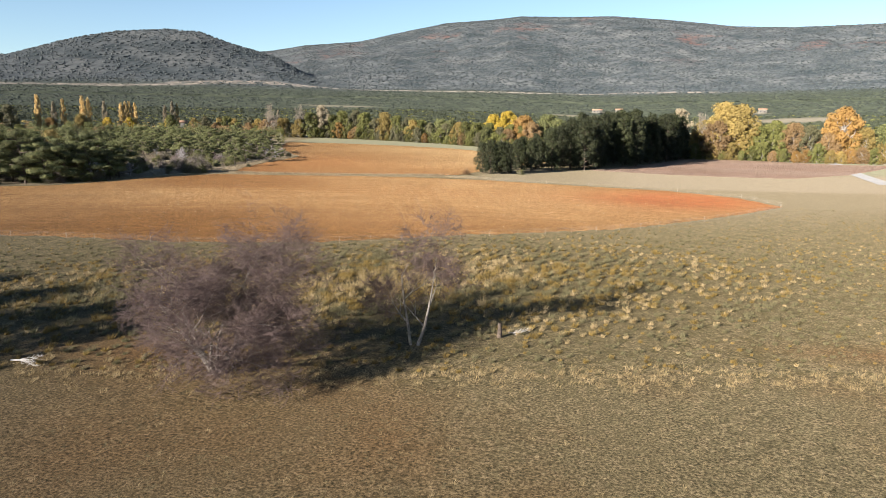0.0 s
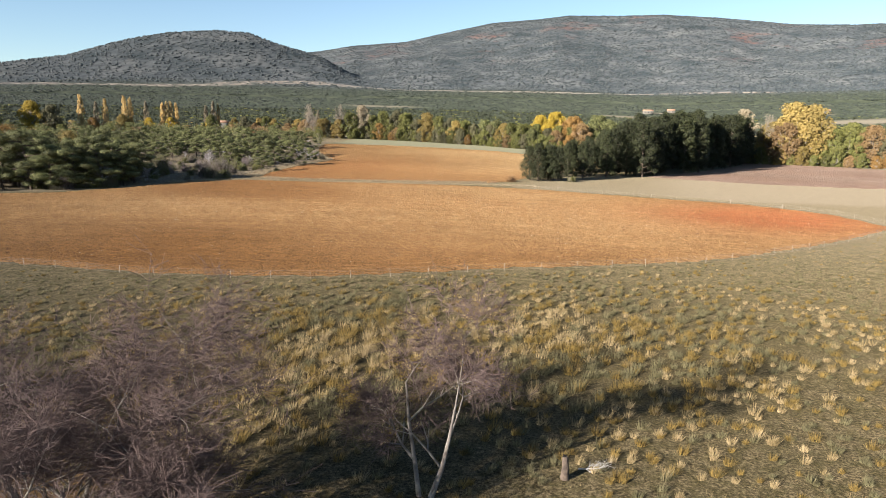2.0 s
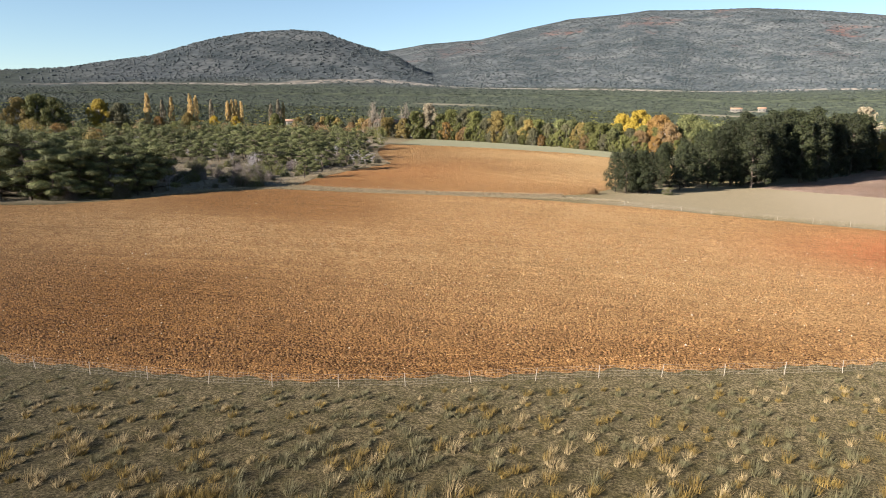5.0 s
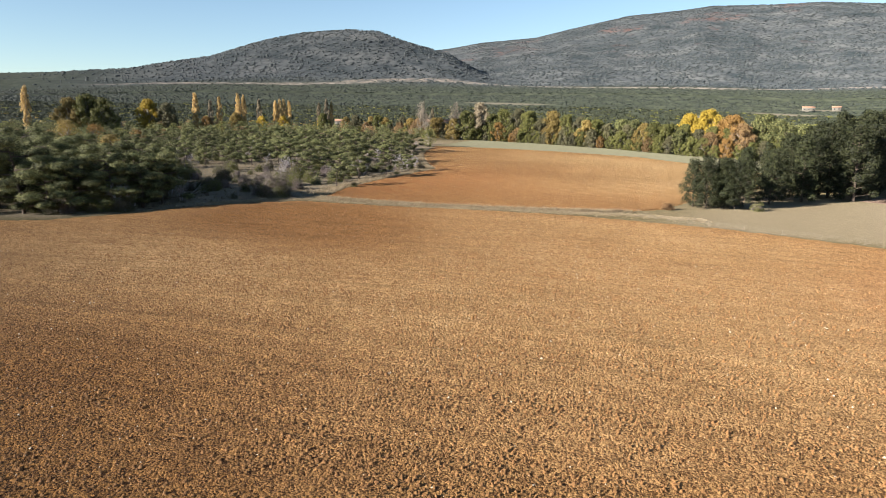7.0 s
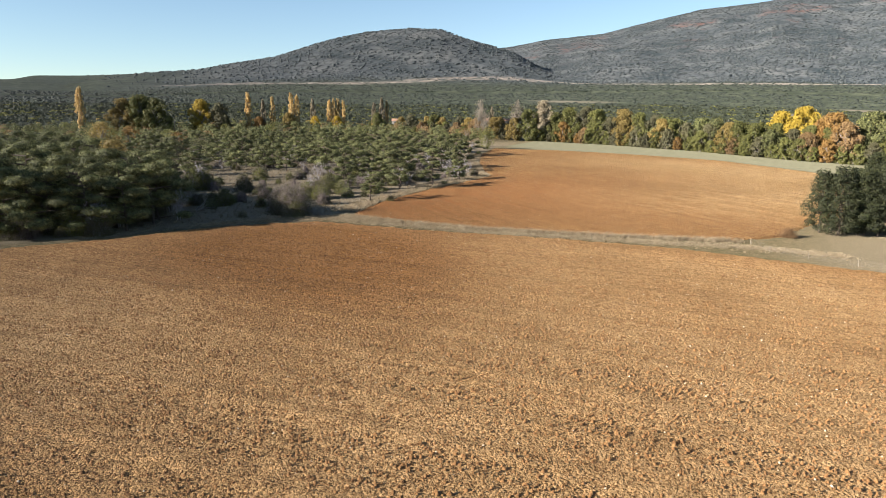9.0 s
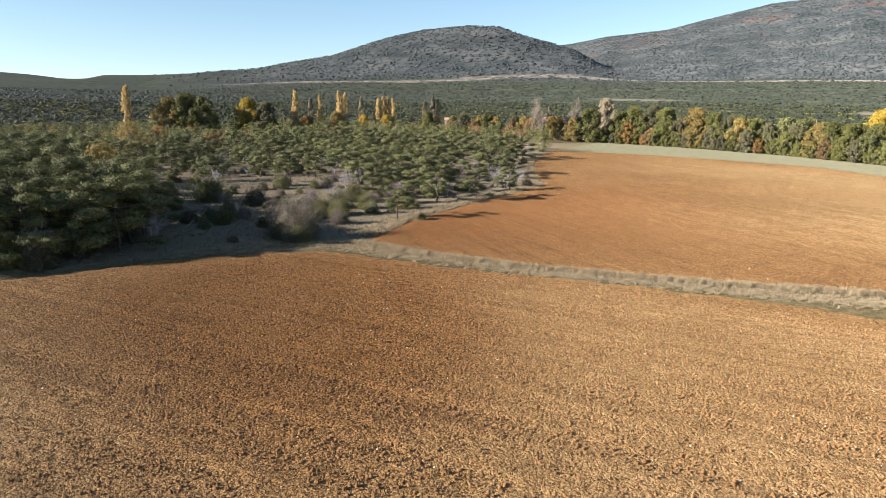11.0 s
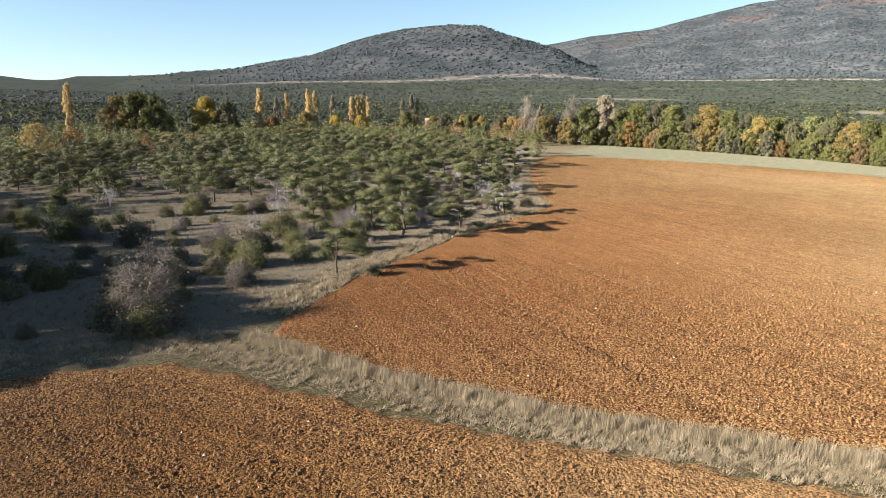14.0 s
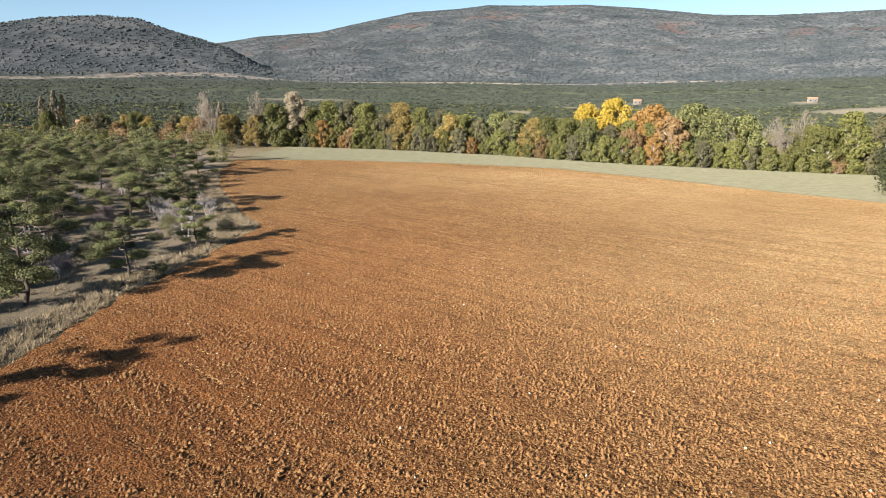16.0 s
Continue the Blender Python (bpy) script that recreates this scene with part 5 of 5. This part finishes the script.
# ---- poplars of the valley ----
pops = [poplar(900, 22, POPLAR_GOLD, 4200), poplar(901, 22, PALE_LEAF, 4200), poplar(902, 22, POPLAR_GOLD, 4200)]
for i, (k, x, y, top) in enumerate(((0, -402, 329, 39), (1, -336, 410, 34), (2, -332, 414, 36), (0, -343, 404, 38), (0, -323, 422, 38), (0, -320, 424, 37), (1, -313, 431, 35), (0, -305, 438, 34), (0, -303, 440, 35), (0, -301, 442, 35), (0, -298, 444, 34), (1, -282, 456, 33), (1, -278, 459, 36), (2, -276, 462, 34), (1, -184, 418, 27), (1, -180, 424, 28))):
    s = (top - ground_z(x, y)) / 22
    put(pops[k], x, y, 0, s) if i < 3 else again(pops[k], x, y, 60 * i, s)
for k, x, y, tall in ((BRIGHT, -362, 383, 19), (GOLDEN, -392, 350, 20), (LIME, -384, 356, 22), (OAK, -376, 360, 20), (OAK_2, -352, 388, 17), (LIME, -268, 440, 11), (BRIGHT, -300, 440, 9), (BRIGHT, -310, 430, 9), (GOLDEN, -322, 418, 11), (FIERY, -335, 405, 9), (BRIGHT, -275, 450, 10), (GOLDEN, -250, 440, 9)):
    stand(k, x, y, tall)

# ---- woods of the plain and the hillsides ----
fr = np.random.default_rng(71)


def polar(n, r0, r1, power):
    rr = r0 + (r1 - r0) * fr.random(n) ** power
    az = np.radians(fr.uniform(-82, 48, n))
    q = np.stack([EYE_X + rr * np.sin(az), EYE_Y + rr * np.cos(az)], 1)
    free = sum(np.exp(-(((q[:, 0] - cx) / rx) ** 2 + ((q[:, 1] - cy) / ry) ** 2) ** 3) for cx, cy, rx, ry in CLEARINGS) < 0.3
    free &= (inside(WOOD, q[:, 0], q[:, 1]) < 0) & ~((q[:, 1] < 428) & (q[:, 0] > -165))
    band = rr - (1480 + 60 * np.sin(np.degrees(az) * 0.2))
    free &= (rr < 1400) | (fr.random(n) < step(-58, -40, np.degrees(az)))
    free &= (np.abs(band) > 30) | (np.degrees(az) > 12) | (fr.random(n) < 0.2)
    return q[free], rr[free]


q, rr = polar(30000, 440, 920, 0.8)
k = fr.random(len(q))
autumn = k < 0.30 * (1 - step(480, 700, rr))
for sel, mat, name, label in ((~autumn & (k < 0.86), WOODLAND, "forest", "evergreen forest on the plain"), (~autumn & (k >= 0.86), OLIVE, "olive_forest", "olive-green trees among the forest of the plain"), (autumn & (k < 0.10), GOLD, "golden_scrub", "golden autumn scrub in the valley"), (autumn & (k >= 0.10) & (k < 0.2), RUSSET, "russet_scrub", "russet autumn scrub in the valley"), (autumn & (k >= 0.2), GREYGREEN, "grey_scrub", "grey-green scrub in the valley")):
    n = sel.sum()
    size = 1.7 + 2.4 * fr.random(n) ** 2.0
    stuff(name, leafy_trees(q[sel], size * fr.uniform(0.35, 0.6, n), size * 1.35, fr, mat, name, 15), label, "forest")
q, rr = polar(30000, 860, 1530, 0.8)
stuff("forest", far_trees(q, fr.uniform(0.6, 1.7, len(q)), 2.5 + 5 * fr.random(len(q)) ** 2.5, fr, FOREST, "plain_forest"), "evergreen forest on the rising plain", "forest")
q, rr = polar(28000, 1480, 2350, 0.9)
stuff("forest", far_trees(q, fr.uniform(1.5, 4, len(q)), 3 + 6 * fr.random(len(q)) ** 2, fr, HAZED_HILLSIDE, "hill_forest"), "scrub forest on the hillsides", "forest")
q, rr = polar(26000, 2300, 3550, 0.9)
stuff("forest", far_trees(q, fr.uniform(1.5, 3.5, len(q)), 4 + 8 * fr.random(len(q)) ** 2, fr, HAZED_HILLSIDE, "ridge_forest"), "scrub forest on the ridge", "forest")


# ---- farm buildings, poles, road ----
def box(lo, hi):
    (a, b, c), (d, e, f) = lo, hi
    v = np.array([[a, b, c], [d, b, c], [d, e, c], [a, e, c], [a, b, f], [d, b, f], [d, e, f], [a, e, f]])
    return v, np.array([[0, 3, 2, 1], [4, 5, 6, 7], [0, 1, 5, 4], [1, 2, 6, 5], [2, 3, 7, 6], [3, 0, 4, 7]])


def house(x, y, long, deep, high, turn, label):
    h = thing("farmhouse", label, "house")
    v, f = box((-long / 2, -deep / 2, -1.0), (long / 2, deep / 2, high))
    part("wall", mesh_of("wall", v, f, WHITEWASH), h)
    ridge = high + deep * 0.22
    e = 0.5
    v = [[-long / 2 - e, -deep / 2 - e, high - 0.1], [long / 2 + e, -deep / 2 - e, high - 0.1], [long / 2 + e, 0, ridge], [-long / 2 - e, 0, ridge], [-long / 2 - e, deep / 2 + e, high - 0.1], [long / 2 + e, deep / 2 + e, high - 0.1]]
    v += [[a, b, c + 0.25] for a, b, c in v]
    f = [[0, 1, 2, 3], [3, 2, 5, 4], [6, 9, 8, 7], [9, 10, 11, 8], [0, 6, 7, 1], [4, 5, 11, 10], [0, 3, 9, 6], [3, 4, 10, 9], [1, 7, 8, 2], [2, 8, 11, 5]]
    part("roof", mesh_of("roof", v, f, TILE), h)
    n = max(2, int(long // 4))
    v, f = box((-0.55, -0.12, -0.7), (0.55, 0.06, 0.7))
    glass = mesh_of("window", v, f, GLASS_DARK)
    for i in range(n):
        w = part("window", glass, h)
        w.matrix_basis = pose(-long / 2 + long * (i + 0.5) / n, -deep / 2, high * 0.55)
    h.matrix_basis = pose(x, y, ground_z(x, y), 0, 0, turn)
    return h


house(46, 1052, 14, 8, 4.2, 4, "low white farmhouse with terracotta roof")
house(78, 1060, 10, 8, 4.2, -8, "white farm building with terracotta roof")
house(-258, 594, 22, 9, 4.2, 25, "long pale barn beyond the hedgerow")
house(-330, 556, 9, 7, 4.0, 30, "small pale house among trees")
house(262, 996, 10, 7, 4.5, -10, "pale house with terracotta roof among trees")


def pole(x, y, tall):
    p = thing("utility_pole", "grey wooden utility pole beside the hedgerow", "pole", "utility poles")
    v, f = tubes([[0, 0, -0.4, 0, 0, tall, 0.15, 0.10]], 8)
    part("shaft", mesh_of("shaft", v, f, BARK), p)
    v, f = box((-0.8, -0.06, tall - 0.5), (0.8, 0.06, tall - 0.38))
    part("crossbar", mesh_of("crossbar", v, f, BARK_DARK), p)
    p.matrix_basis = pose(x, y, ground_z(x, y), 0, 0, 30)
    return p


for x, y, t in ((-68.3, 401, 9.0), (-61, 436, 14.0), (-20, 470, 13.0), (-374, 372, 9.0)):
    pole(x, y, t)

hq = np.random.default_rng(81)
for i, (x, y) in enumerate(((-116.5, 409.5), (-113, 409))):
    n = 60
    xy = np.stack([x + hq.normal(size=n) * 1.1, y + hq.normal(size=n) * 0.6], 1)
    me = lumps(xy, hq.uniform(0.15, 0.42, n), hq, STONE, "rubble_heap", 0.5)
    tagged(new("rubble_heap", me), "heap of white rubble on the field's edge", "rubble", kind="stuff")

road = [(93, 196), (99.3, 222), (107, 261), (113, 288), (122.5, 318), (131, 335), (142, 362)]
v, f = [], []
for i, (x, y) in enumerate(arc(road, 30)):
    for o in (-2.2, -1.1, 0, 1.1, 2.2):
        v.append([x + o, y - 0.25 * o, ground_z(x + o, y) + 0.10])
for i in range(29):
    for j in range(4):
        a = i * 5 + j
        f.append([a, a + 1, a + 6, a + 5])
tagged(new("road", mesh_of("road", v, f, ASPHALT, True)), "narrow pale grey lane past the fields", "road", kind="structure")
